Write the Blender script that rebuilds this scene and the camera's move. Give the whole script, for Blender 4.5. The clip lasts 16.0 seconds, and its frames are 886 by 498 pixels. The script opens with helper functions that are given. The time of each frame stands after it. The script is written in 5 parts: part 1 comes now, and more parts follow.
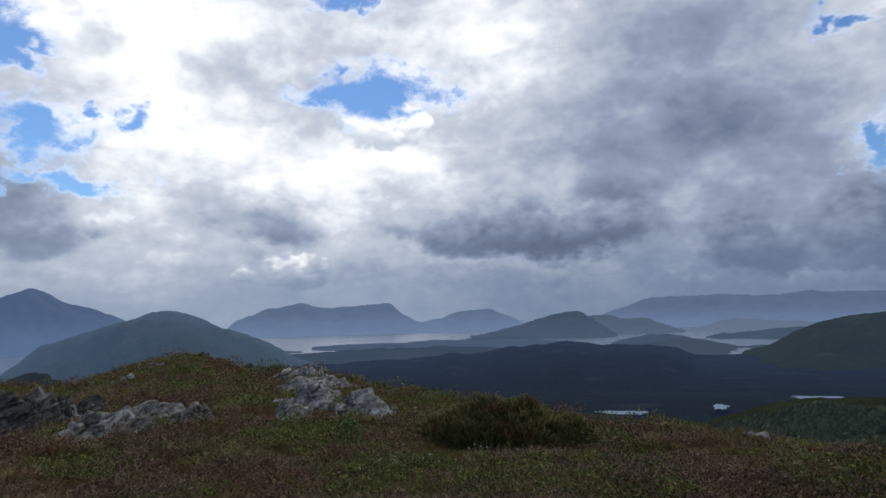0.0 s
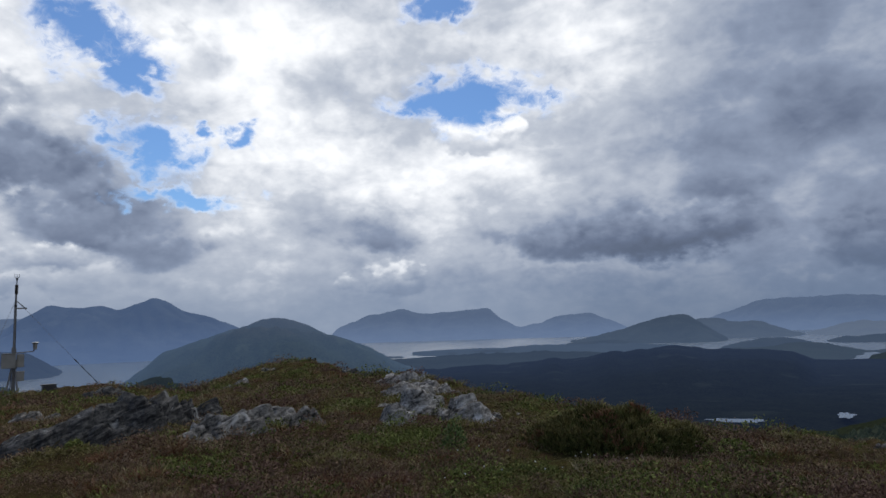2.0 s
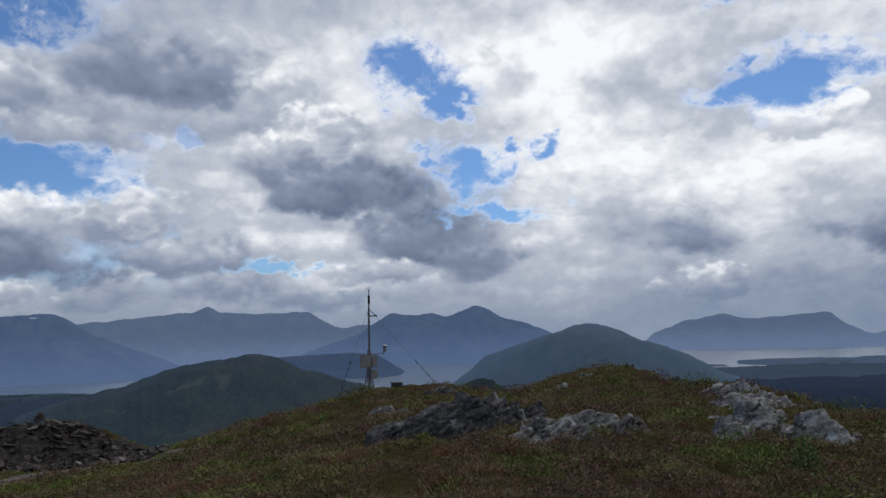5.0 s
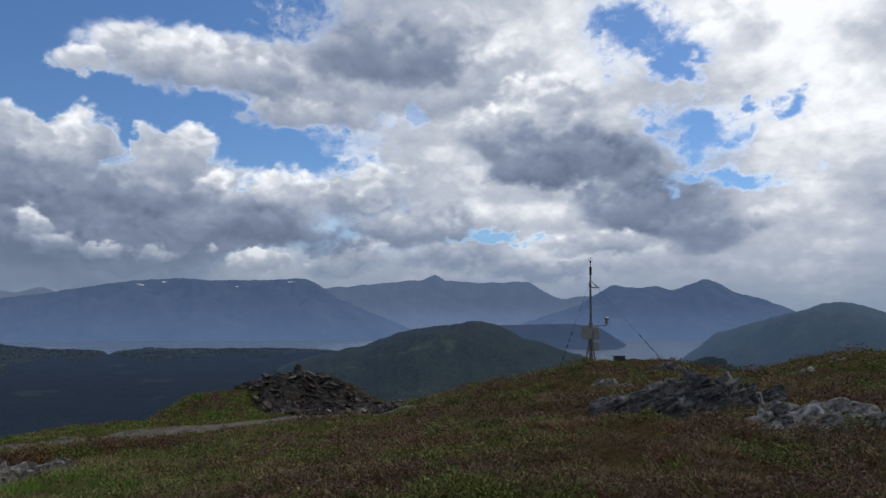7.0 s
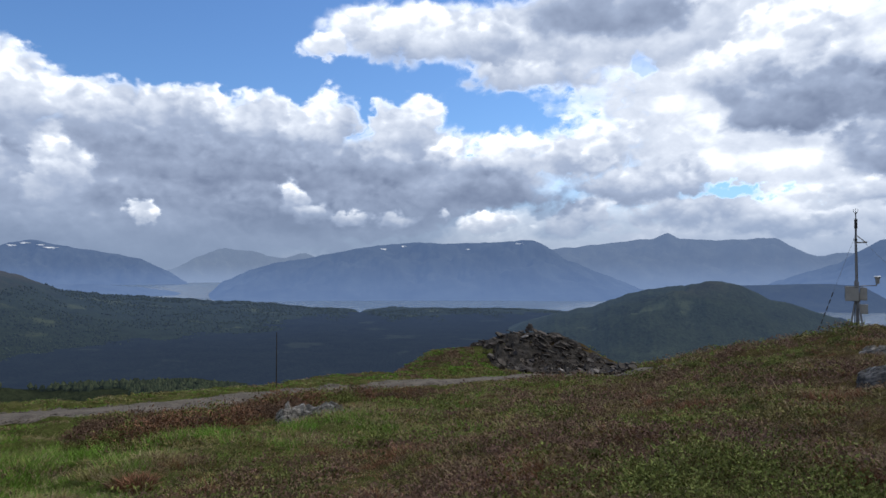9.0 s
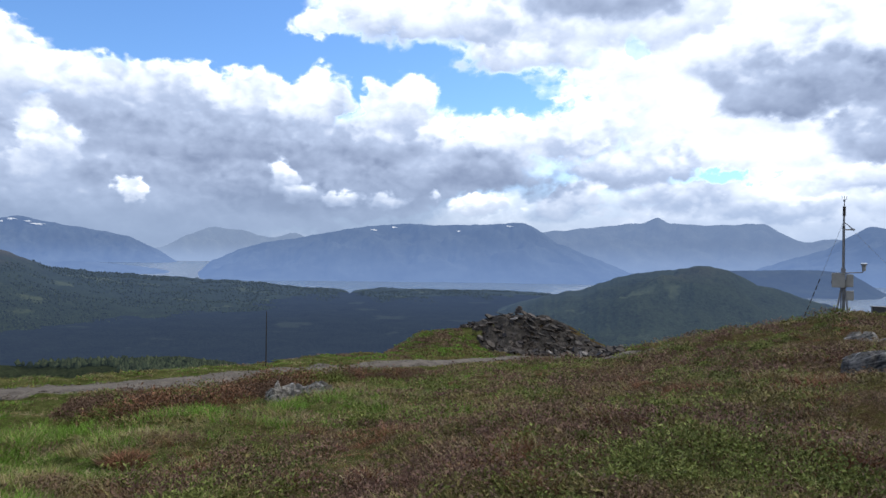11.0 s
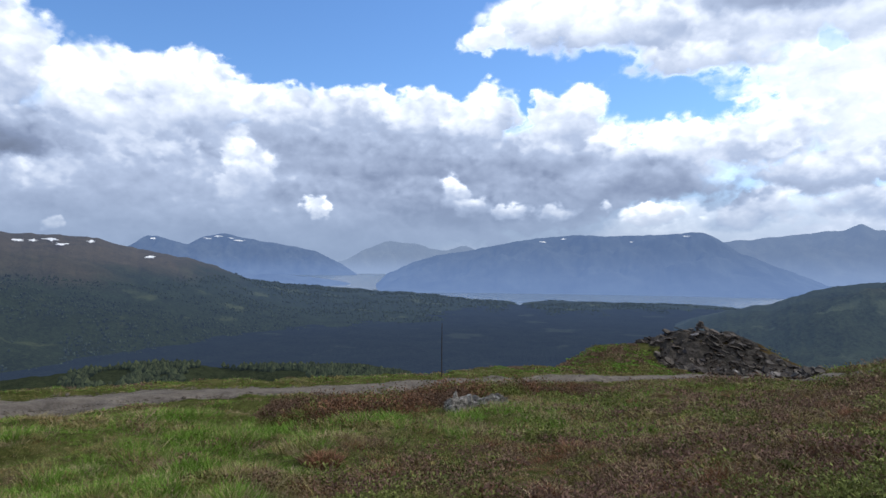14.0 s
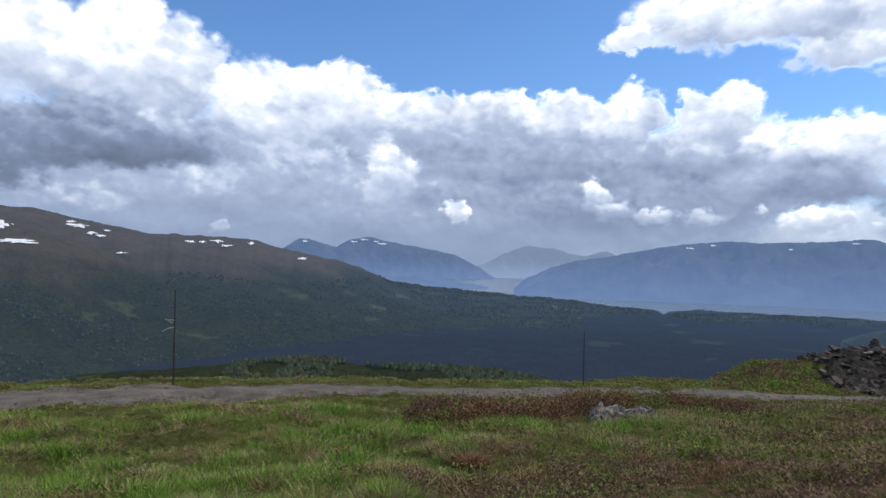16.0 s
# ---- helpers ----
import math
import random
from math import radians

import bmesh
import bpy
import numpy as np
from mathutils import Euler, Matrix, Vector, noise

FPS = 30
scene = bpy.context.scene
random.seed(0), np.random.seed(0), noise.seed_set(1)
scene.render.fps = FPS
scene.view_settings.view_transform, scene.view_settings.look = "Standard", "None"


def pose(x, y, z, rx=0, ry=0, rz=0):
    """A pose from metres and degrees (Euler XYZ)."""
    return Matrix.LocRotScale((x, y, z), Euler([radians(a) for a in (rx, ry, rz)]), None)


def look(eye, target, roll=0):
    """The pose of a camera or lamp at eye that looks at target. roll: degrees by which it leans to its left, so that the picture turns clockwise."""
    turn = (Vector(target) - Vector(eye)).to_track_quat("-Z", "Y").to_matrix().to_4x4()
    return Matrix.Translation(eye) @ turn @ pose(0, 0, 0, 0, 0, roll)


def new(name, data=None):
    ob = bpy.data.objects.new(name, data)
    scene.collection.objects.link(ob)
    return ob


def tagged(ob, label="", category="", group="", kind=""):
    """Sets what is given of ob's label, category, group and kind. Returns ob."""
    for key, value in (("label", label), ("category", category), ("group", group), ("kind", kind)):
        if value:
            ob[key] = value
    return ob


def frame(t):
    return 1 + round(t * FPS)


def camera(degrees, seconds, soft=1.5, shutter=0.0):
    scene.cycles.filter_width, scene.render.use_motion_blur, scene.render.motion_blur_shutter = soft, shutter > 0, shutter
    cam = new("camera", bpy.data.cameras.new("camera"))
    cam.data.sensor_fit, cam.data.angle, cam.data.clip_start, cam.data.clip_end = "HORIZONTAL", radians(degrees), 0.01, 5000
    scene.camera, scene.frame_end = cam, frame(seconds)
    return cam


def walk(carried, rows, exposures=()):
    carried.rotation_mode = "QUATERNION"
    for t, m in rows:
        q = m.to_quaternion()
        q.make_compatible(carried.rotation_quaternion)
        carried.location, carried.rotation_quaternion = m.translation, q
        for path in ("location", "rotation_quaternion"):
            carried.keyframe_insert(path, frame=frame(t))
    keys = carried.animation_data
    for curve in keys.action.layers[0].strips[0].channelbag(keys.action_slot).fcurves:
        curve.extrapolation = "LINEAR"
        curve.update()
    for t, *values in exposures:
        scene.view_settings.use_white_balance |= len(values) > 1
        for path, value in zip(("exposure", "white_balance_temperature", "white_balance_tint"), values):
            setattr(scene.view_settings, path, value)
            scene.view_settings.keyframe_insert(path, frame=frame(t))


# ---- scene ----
cam = camera(65.9, 16.0)

PATH = [
    (0.0, pose(0.001, 0.001, -0.004, 95.67, 1.23, -0.77)),
    (0.5, pose(-0.050, 0.032, -0.013, 95.93, 1.75, -0.58)),
    (1.0, pose(-0.036, 0.043, -0.004, 96.16, 1.86, 0.87)),
    (1.5, pose(0.010, 0.051, -0.011, 96.22, 1.85, 4.09)),
    (2.0, pose(-0.031, 0.025, 0.003, 96.29, 1.71, 7.46)),
    (2.5, pose(-0.042, 0.059, -0.003, 96.38, 1.98, 11.13)),
    (3.0, pose(-0.084, 0.057, -0.004, 96.47, 1.85, 14.36)),
    (3.5, pose(-0.098, 0.065, 0.000, 96.63, 1.76, 17.63)),
    (4.0, pose(-0.162, 0.041, 0.003, 97.06, 1.62, 22.42)),
    (4.2, pose(-0.182, 0.068, -0.008, 97.31, 1.58, 25.49)),
    (6.3, pose(-0.082, -0.003, 0.045, 96.13, 0.40, 40.26)),
    (6.5, pose(-0.092, 0.002, 0.034, 95.89, 0.01, 42.60)),
    (7.0, pose(-0.137, -0.039, 0.007, 95.16, -0.59, 51.21)),
    (7.5, pose(-0.114, -0.088, 0.025, 94.29, -0.65, 56.87)),
    (8.0, pose(-0.130, -0.120, 0.015, 93.31, -0.67, 63.05)),
    (8.5, pose(-0.133, -0.118, 0.017, 92.52, -0.35, 68.11)),
    (9.0, pose(-0.142, -0.121, 0.008, 91.78, -0.05, 70.10)),
    (11.5, pose(-0.146, -0.136, 0.010, 89.97, -0.86, 69.02)),
    (12.0, pose(-0.161, -0.132, 0.009, 90.11, -0.69, 68.66)),
    (12.5, pose(-0.158, -0.143, 0.009, 90.39, -0.55, 68.81)),
    (13.0, pose(-0.151, -0.173, 0.015, 90.75, -0.42, 71.31)),
    (13.5, pose(-0.137, -0.208, 0.027, 90.93, -0.50, 78.00)),
    (14.0, pose(-0.108, -0.244, 0.035, 91.12, -0.45, 83.38)),
    (14.5, pose(-0.099, -0.278, 0.036, 91.10, -0.48, 85.18)),
    (15.0, pose(-0.110, -0.304, 0.038, 91.07, -0.57, 87.86)),
    (15.5, pose(-0.119, -0.314, 0.030, 91.14, -0.68, 90.81)),
    (16.0, pose(-0.111, -0.353, 0.037, 91.32, -1.38, 94.93)),
]
EXPOSURES = [(0.0, -0.35), (3.5, -0.6), (7.0, -0.55), (8.0, -0.2), (9.0, 0.05), (11.5, 0.5), (12.5, 0.5), (14.0, 0.35), (16.0, 0.25)]
walk(cam, PATH, EXPOSURES)


# ---- light: a broken cloud deck over a pale sky, sun veiled behind it ----
SUN_AZ, SUN_EL = 18.0, 48.0          # degrees, counter-clockwise from +y, and above the horizon

# the sky's layout. Openings: azimuth, elevation, half width, half height in degrees, how clear
BLUE_GAPS = [
    (4.8, 18.3, 5.2, 1.7, 1.0),
    (6.9, 25.5, 2.9, 0.9, 1.0),
    (30.6, 14.2, 3.3, 1.8, 1.0),
    (28.8, 10.4, 3.0, 0.8, 1.0),
    (32.4, 20.4, 1.7, 1.5, 1.0),
    (26.8, 16.0, 1.1, 0.6, 1.0),
    (23.8, 15.3, 1.1, 0.9, 1.0),
    (-33.8, 11.1, 1.3, 1.7, 1.0),
    (-32.0, 20.1, 1.6, 0.8, 1.0),
    (35.5, 22.9, 2.5, 2.2, 1.0),
    (46.2, 6.5, 2.9, 0.5, 1.0),
    (53.8, 16.2, 1.0, 0.5, 0.7),
    (67.6, 13.6, 2.3, 2.0, 1.0),
    (63.0, 12.9, 4.4, 1.4, 1.0),
    (76.5, 15.3, 2.8, 1.2, 1.0),
]
# soft lighter and darker parts of the high cloud: azimuth, elevation, half width, half height, amount
SHADES = [
    (21.0, 16.0, 9.5, 7.5, 0.24),
    (23.4, 22.0, 9.0, 4.0, 0.12),
    (6.0, 12.6, 9.0, 3.2, 0.15),
    (-9.0, 20.2, 6.0, 3.0, 0.12),
    (0.0, 24.0, 12.0, 3.0, 0.08),
    (17.8, 19.8, 3.6, 1.9, -0.16),
    (-23.0, 22.4, 9.0, 3.0, -0.26),
    (-22.0, 14.2, 10.5, 3.6, -0.27),
    (-31.0, 16.0, 5.0, 3.0, 0.08),
    (18.8, 8.7, 2.6, 2.4, -0.12),
    (30.8, 7.8, 3.0, 3.0, -0.24),
    (39.0, 5.4, 6.5, 1.6, 0.16),
    (48.0, 8.5, 7.0, 0.9, 0.16),
    (-12.0, 2.6, 26.0, 3.0, -0.16),
    (52.0, 17.0, 10.0, 3.0, 0.10),
    (-27.0, 6.0, 12.0, 6.0, -0.20),
    (28.0, 24.0, 14.0, 5.0, 0.14),
    (50.0, 12.0, 6.0, 3.0, 0.10),
    (-26.0, 13.0, 12.0, 12.0, -0.12),
    (-13.0, 13.0, 10.0, 8.0, -0.08),
    (40.0, 22.0, 12.0, 5.0, 0.14),
]
# single clouds, from back to front: azimuth, elevation, half width, half height, brightness above and below, softness
HIGH_CLOUDS = [
    (61.0, 18.8, 19.0, 3.4, 0.94, 0.68, 0.30),
    (55.0, 21.6, 8.6, 3.0, 0.76, 0.44, 0.45),
    (71.6, 18.6, 9.6, 2.6, 0.96, 0.56, 0.34),
    (80.2, 17.8, 3.0, 1.7, 1.00, 0.72, 0.28),
    (62.5, 16.0, 7.5, 1.5, 0.82, 0.66, 0.45),
    (46.0, 19.5, 5.0, 3.2, 0.98, 0.66, 0.40),
    (42.9, 17.6, 4.6, 2.6, 1.02, 0.74, 0.35),
    (28.0, 21.6, 4.0, 2.4, 1.05, 0.92, 0.45),
    (44.0, 15.2, 6.4, 3.3, 0.98, 0.52, 0.32),
    (40.8, 12.8, 7.6, 3.0, 0.62, 0.34, 0.36),
    (35.4, 8.8, 5.0, 3.1, 0.56, 0.32, 0.48),
    (30.2, 6.6, 4.0, 1.8, 0.58, 0.42, 0.70),
    (4.2, 15.6, 5.4, 1.9, 1.08, 0.84, 0.24),
]
LOW_BANKS = [
    (58.8, 9.8, 5.2, 3.2, 0.88, 0.54, 0.35),
    (54.0, 7.4, 6.8, 2.0, 0.84, 0.52, 0.40),
    (49.5, 4.6, 6.0, 1.7, 0.78, 0.54, 0.50),
    (59.0, 4.2, 3.2, 2.0, 0.90, 0.62, 0.36),
    (38.8, 5.6, 4.6, 1.4, 0.94, 0.64, 0.40),
    (43.5, 3.6, 7.0, 1.1, 0.80, 0.56, 0.50),
    (-14.9, 9.6, 4.6, 2.2, 0.54, 0.30, 0.80),
    (-9.0, 7.0, 10.5, 2.5, 0.64, 0.14, 0.50),
    (12.4, 7.6, 3.0, 1.7, 0.60, 0.44, 0.90),
    (-25.6, 5.2, 4.4, 2.0, 0.48, 0.24, 0.45),
    (-33.4, 5.6, 4.2, 4.2, 0.46, 0.28, 0.50),
    (-3.5, 4.3, 3.4, 0.5, 0.74, 0.62, 0.80),
    (-19.8, 2.5, 3.6, 0.7, 0.66, 0.54, 0.80),
    (-30.0, 2.4, 5.0, 0.8, 0.70, 0.56, 0.70),
]
HEAP_TOPS = [
    (98.0, 6.0, 36.0, 6.6, 0.74, 0.46, 0.24),
    (72.0, 7.6, 14.0, 4.4, 0.80, 0.50, 0.24),
    (126.6, 15.2, 5.0, 4.6, 1.02, 0.62, 0.30),
    (119.4, 14.4, 6.6, 5.0, 1.04, 0.56, 0.20),
    (109.6, 11.6, 5.4, 4.2, 0.98, 0.52, 0.24),
    (102.6, 12.8, 4.6, 3.2, 1.02, 0.58, 0.22),
    (96.6, 12.0, 4.0, 2.6, 0.96, 0.52, 0.24),
    (90.8, 12.2, 5.4, 2.2, 0.96, 0.52, 0.26),
    (84.6, 11.8, 3.8, 2.8, 0.98, 0.50, 0.24),
    (79.6, 12.0, 3.0, 3.0, 1.00, 0.54, 0.20),
    (73.2, 12.2, 3.3, 3.2, 1.02, 0.56, 0.20),
    (68.6, 9.2, 4.0, 2.2, 0.96, 0.52, 0.24),
    (64.0, 9.6, 3.8, 2.7, 1.02, 0.58, 0.20),
]
HEAP_BODIES = [
    (86.0, 8.6, 16.0, 2.7, 0.56, 0.30, 0.60),
    (76.0, 8.8, 6.0, 2.0, 0.64, 0.40, 0.55),
    (106.0, 7.0, 8.0, 3.4, 0.72, 0.48, 0.55),
    (82.0, 5.0, 17.0, 2.6, 0.44, 0.36, 0.60),
    (66.0, 6.4, 7.0, 2.1, 0.50, 0.38, 0.55),
    (121.5, 9.0, 10.5, 3.0, 0.56, 0.10, 0.36),
    (127.0, 7.3, 5.0, 2.0, 0.36, 0.12, 0.45),
    (98.0, 3.2, 12.0, 1.8, 0.54, 0.42, 0.70),
]
LOW_HEADS = [
    (122.4, 3.9, 4.4, 1.4, 0.72, 0.50, 0.50),
    (114.8, 5.0, 3.8, 1.7, 0.66, 0.48, 0.50),
    (113.3, 2.9, 0.9, 0.6, 0.86, 0.66, 0.50),
    (99.9, 7.2, 2.4, 3.2, 0.94, 0.56, 0.30),
    (93.7, 4.0, 1.6, 1.0, 0.98, 0.72, 0.35),
    (82.8, 6.4, 1.3, 1.9, 0.84, 0.50, 0.35),
    (80.8, 5.0, 2.0, 1.1, 0.78, 0.48, 0.40),
    (77.9, 4.5, 1.4, 0.9, 0.92, 0.56, 0.40),
    (74.4, 4.2, 1.6, 0.7, 0.82, 0.52, 0.50),
    (70.2, 4.4, 0.7, 0.5, 0.88, 0.66, 0.60),
    (65.8, 3.5, 3.7, 1.2, 1.04, 0.74, 0.26),
    (11.0, 3.9, 2.7, 1.8, 1.00, 0.54, 0.28),
    (15.4, 3.3, 2.0, 1.0, 0.94, 0.62, 0.40),
]


def aim(az, el):
    a, e = radians(az), radians(el)
    return Vector((-math.sin(a) * math.cos(e), math.cos(a) * math.cos(e), math.sin(e)))


class Nodes:
    """Short hand for building node trees."""

    def __init__(self, tree):
        self.tree = tree
        tree.nodes.clear()

    def put(self, socket, value):
        if isinstance(value, bpy.types.NodeSocket):
            self.tree.links.new(value, socket)
        else:
            socket.default_value = value

    def node(self, kind, props=(), **inputs):
        n = self.tree.nodes.new(kind)
        for key, value in dict(props).items():
            setattr(n, key, value)
        for key, value in inputs.items():
            self.put(n.inputs[key.replace("_", " ")], value)
        return n

    def math(self, op, a, b=0.0, c=0.0, clamp=False):
        n = self.tree.nodes.new("ShaderNodeMath")
        n.operation, n.use_clamp = op, clamp
        for i, value in enumerate((a, b, c)):
            self.put(n.inputs[i], value)
        return n.outputs[0]

    def vec(self, op, a, b=(0, 0, 0), c=(0, 0, 0)):
        n = self.tree.nodes.new("ShaderNodeVectorMath")
        n.operation = op
        for i, value in enumerate((a, b, c)):
            self.put(n.inputs[i], value)
        return n.outputs["Value" if op in ("LENGTH", "DOT_PRODUCT", "DISTANCE") else "Vector"]

    def remap(self, v, a, b, c=0.0, d=1.0, kind="SMOOTHSTEP"):
        n = self.tree.nodes.new("ShaderNodeMapRange")
        n.interpolation_type, n.clamp = kind, True
        for i, value in enumerate((v, a, b, c, d)):
            self.put(n.inputs[i], value)
        return n.outputs[0]

    def noise(self, vector, scale, detail=4.0, rough=0.5, warp=0.0, out="Fac"):
        n = self.tree.nodes.new("ShaderNodeTexNoise")
        if vector is not None:
            self.put(n.inputs["Vector"], vector)
        n.inputs["Scale"].default_value, n.inputs["Detail"].default_value = scale, detail
        n.inputs["Roughness"].default_value, n.inputs["Distortion"].default_value = rough, warp
        return n.outputs[out]

    def ramp(self, v, stops, kind="LINEAR"):
        n = self.tree.nodes.new("ShaderNodeValToRGB")
        n.color_ramp.interpolation = kind
        while len(n.color_ramp.elements) < len(stops):
            n.color_ramp.elements.new(0.5)
        for e, (at, colour) in zip(n.color_ramp.elements, stops):
            e.position, e.color = at, (*colour, 1)
        self.put(n.inputs[0], v)
        return n.outputs[0]

    def mix(self, fac, a, b, blend="MIX"):
        n = self.tree.nodes.new("ShaderNodeMix")
        n.data_type, n.blend_type = "RGBA", blend
        self.put(n.inputs[0], fac)
        for i, value in ((6, a), (7, b)):
            self.put(n.inputs[i], value if isinstance(value, bpy.types.NodeSocket) else (*value, 1))
        return n.outputs[2]


def build_sky():
    world = bpy.data.worlds.new("sky")
    scene.world = world
    world.use_nodes = True
    N = Nodes(world.node_tree)
    way = N.node("ShaderNodeTexCoord").outputs["Generated"]
    xyz = N.node("ShaderNodeSeparateXYZ", Vector=way).outputs
    az = N.math("MULTIPLY", N.math("ARCTAN2", N.math("MULTIPLY", xyz[0], -1.0), xyz[1]), 57.2958)
    el = N.math("MAXIMUM", N.math("MULTIPLY", N.math("ARCSINE", xyz[2]), 57.2958), 0.0)
    straight = N.node("ShaderNodeCombineXYZ", X=az, Y=el).outputs[0]
    # cloud-layer coordinates: flatter towards the horizon
    low = N.math("ADD", N.math("MAXIMUM", xyz[2], 0.0), 1.1)
    deck = N.vec("MULTIPLY", N.vec("DIVIDE", way, N.node("ShaderNodeCombineXYZ", X=low, Y=low, Z=low).outputs[0]), (1.0, 1.0, 1.25))
    # drifting edges: the layout is pushed about by three sizes of turbulence
    half = (0.5, 0.5, 0.5)
    push = N.vec("SUBTRACT", N.noise(deck, 9.0, 2.0, 0.5, out="Color"), half)
    curl = N.vec("SUBTRACT", N.noise(deck, 24.0, 3.0, 0.55, out="Color"), half)
    fine = N.vec("SUBTRACT", N.noise(deck, 70.0, 4.0, 0.6, out="Color"), half)
    soft_spot = N.vec("MULTIPLY_ADD", push, (4.0, 2.6, 0.0), straight)
    spot = N.vec("MULTIPLY_ADD", curl, (2.6, 2.0, 0.0), soft_spot)
    spot = N.vec("MULTIPLY_ADD", fine, (1.1, 1.1, 0.0), spot)
    # rounded heads of three sizes, and the same a little higher up for the light on them
    bent = N.vec("MULTIPLY_ADD", fine, (0.014, 0.014, 0.014), N.vec("MULTIPLY_ADD", curl, (0.035, 0.035, 0.035), deck))

    def heads(shift):
        total = 0.0
        for scale, share in ((13.0, 0.50), (29.0, 0.30), (66.0, 0.20)):
            v = N.node("ShaderNodeTexVoronoi", {"feature": "SMOOTH_F1"}, Vector=N.vec("ADD", bent, shift), Scale=scale, Smoothness=0.35)
            total = N.math("MULTIPLY_ADD", v.outputs["Distance"], share, total)
        return total

    bulge = heads((0, 0, 0))
    lit = N.math("SUBTRACT", heads((-0.003, 0.004, 0.010)), bulge)
    swell = N.math("SUBTRACT", bulge, 0.44)

    # the high cloud: soft, brighter towards the sun, thinning out to the west
    big = N.noise(deck, 5.0, 5.0, 0.50, 0.4)
    wisp = N.noise(N.vec("MULTIPLY", deck, (1.0, 1.0, 1.7)), 20.0, 6.0, 0.58, 0.6)
    torn = N.noise(bent, 30.0, 6.0, 0.62, 0.4)
    tone = N.math("MULTIPLY_ADD", N.math("SUBTRACT", big, 0.5), 0.42, 0.76)
    tone = N.math("MULTIPLY_ADD", N.math("SUBTRACT", wisp, 0.5), 0.26, tone)
    for a, e, ra, re, amount in SHADES:
        d = N.vec("MULTIPLY_ADD", soft_spot, (1 / ra, 1 / re, 0), (-a / ra, -e / re, 0))
        tone = N.math("ADD", tone, N.remap(N.vec("LENGTH", d), 1.5, 0.0, 0.0, amount))
    west = N.math("MULTIPLY_ADD", N.math("SUBTRACT", big, 0.5), 16.0, az)
    west = N.math("MULTIPLY_ADD", N.math("SUBTRACT", torn, 0.5), 34.0, west)
    mask = N.math("MAXIMUM", N.remap(west, 54.0, 68.0, 1.0, 0.0), N.remap(el, 8.0, 4.0, 0.0, 0.9))
    crisp = 0.16
    # heaped clouds one before the other: bright rims and tops, grey bases
    for a, e, ra, re, top, base, soft in HIGH_CLOUDS + LOW_BANKS + HEAP_TOPS + HEAP_BODIES + LOW_HEADS:
        d = N.vec("MULTIPLY_ADD", spot, (1 / ra, 1 / re, 0), (-a / ra, -e / re, 0))
        out = N.math("MULTIPLY_ADD", swell, min(1.3, 2.6 / re), N.vec("LENGTH", d))
        here = N.remap(out, 1.0 + soft * 0.45, 1.0 - soft * 0.75)
        shade = N.remap(N.vec("DOT_PRODUCT", d, (0.12, 1, 0)), -0.9, 0.85, base * 0.92, top * 0.92)
        tone = N.math("MULTIPLY_ADD", here, N.math("SUBTRACT", shade, tone), tone)
        mask = N.math("MAXIMUM", mask, here)
        sharp = N.remap(N.vec("DOT_PRODUCT", d, (0, 1, 0)), -0.5, 0.7, 0.18, 1.1 - soft)
        crisp = N.math("MULTIPLY_ADD", here, N.math("SUBTRACT", sharp, crisp), crisp)
    # openings, with rounded heads and torn shreds along their edges
    torn_spot = N.vec("MULTIPLY_ADD", curl, (4.5, 2.6, 0.0), spot)
    for a, e, ra, re, amount in BLUE_GAPS:
        d = N.vec("MULTIPLY_ADD", torn_spot, (1 / ra, 1 / re, 0), (-a / ra, -e / re, 0))
        out = N.math("MULTIPLY_ADD", swell, -min(1.6, 2.2 / re), N.vec("LENGTH", d))
        out = N.math("MULTIPLY_ADD", N.math("SUBTRACT", torn, 0.5), 2.6, out)
        mask = N.math("MULTIPLY", mask, N.remap(out, 0.45, 1.60, 1.0 - amount, 1.0))
    # relief of the heaps, lit from above and from the sun's side; soft folds elsewhere
    tone = N.math("MULTIPLY_ADD", N.math("MULTIPLY", lit, crisp), 1.25, tone)
    folds = N.math("SUBTRACT", N.noise(deck, 10.0, 5.0, 0.52), N.noise(N.vec("ADD", deck, (0.004, 0, 0.018)), 10.0, 5.0, 0.52))
    tone = N.math("MULTIPLY_ADD", folds, 0.62, tone)
    # thin cloud at the rims lets the sun through
    tone = N.math("MULTIPLY_ADD", N.remap(mask, 1.0, 0.3), 0.22, tone)
    cloud = N.ramp(tone, [(0.0, (0.110, 0.136, 0.195)), (0.3, (0.200, 0.252, 0.378)), (0.55, (0.375, 0.452, 0.615)),
                          (0.8, (0.76, 0.825, 0.945)), (1.0, (1.42, 1.45, 1.50))])
    sky = N.node("ShaderNodeTexSky", {"sky_type": "NISHITA", "sun_disc": False, "sun_elevation": radians(SUN_EL),
                                      "sun_rotation": radians(-SUN_AZ), "air_density": 1.0, "dust_density": 0.3})
    blue = N.mix(1.0, sky.outputs[0], (0.066, 0.094, 0.130), "MULTIPLY")
    air = N.mix(mask, blue, cloud)
    # the misty air over the fjord, brightest under the sun
    haze = N.remap(el, 7.5, 0.0, 0.0, 0.84)
    murk = N.mix(N.remap(az, 45.0, 75.0), (0.300, 0.390, 0.555), (0.225, 0.300, 0.440))
    murk = N.mix(N.remap(az, 6.0, -10.0), murk, (0.178, 0.256, 0.405))
    air = N.mix(haze, air, murk)
    back = N.node("ShaderNodeBackground", Color=air, Strength=1.0)
    out = N.node("ShaderNodeOutputWorld")
    N.tree.links.new(back.outputs[0], out.inputs[0])


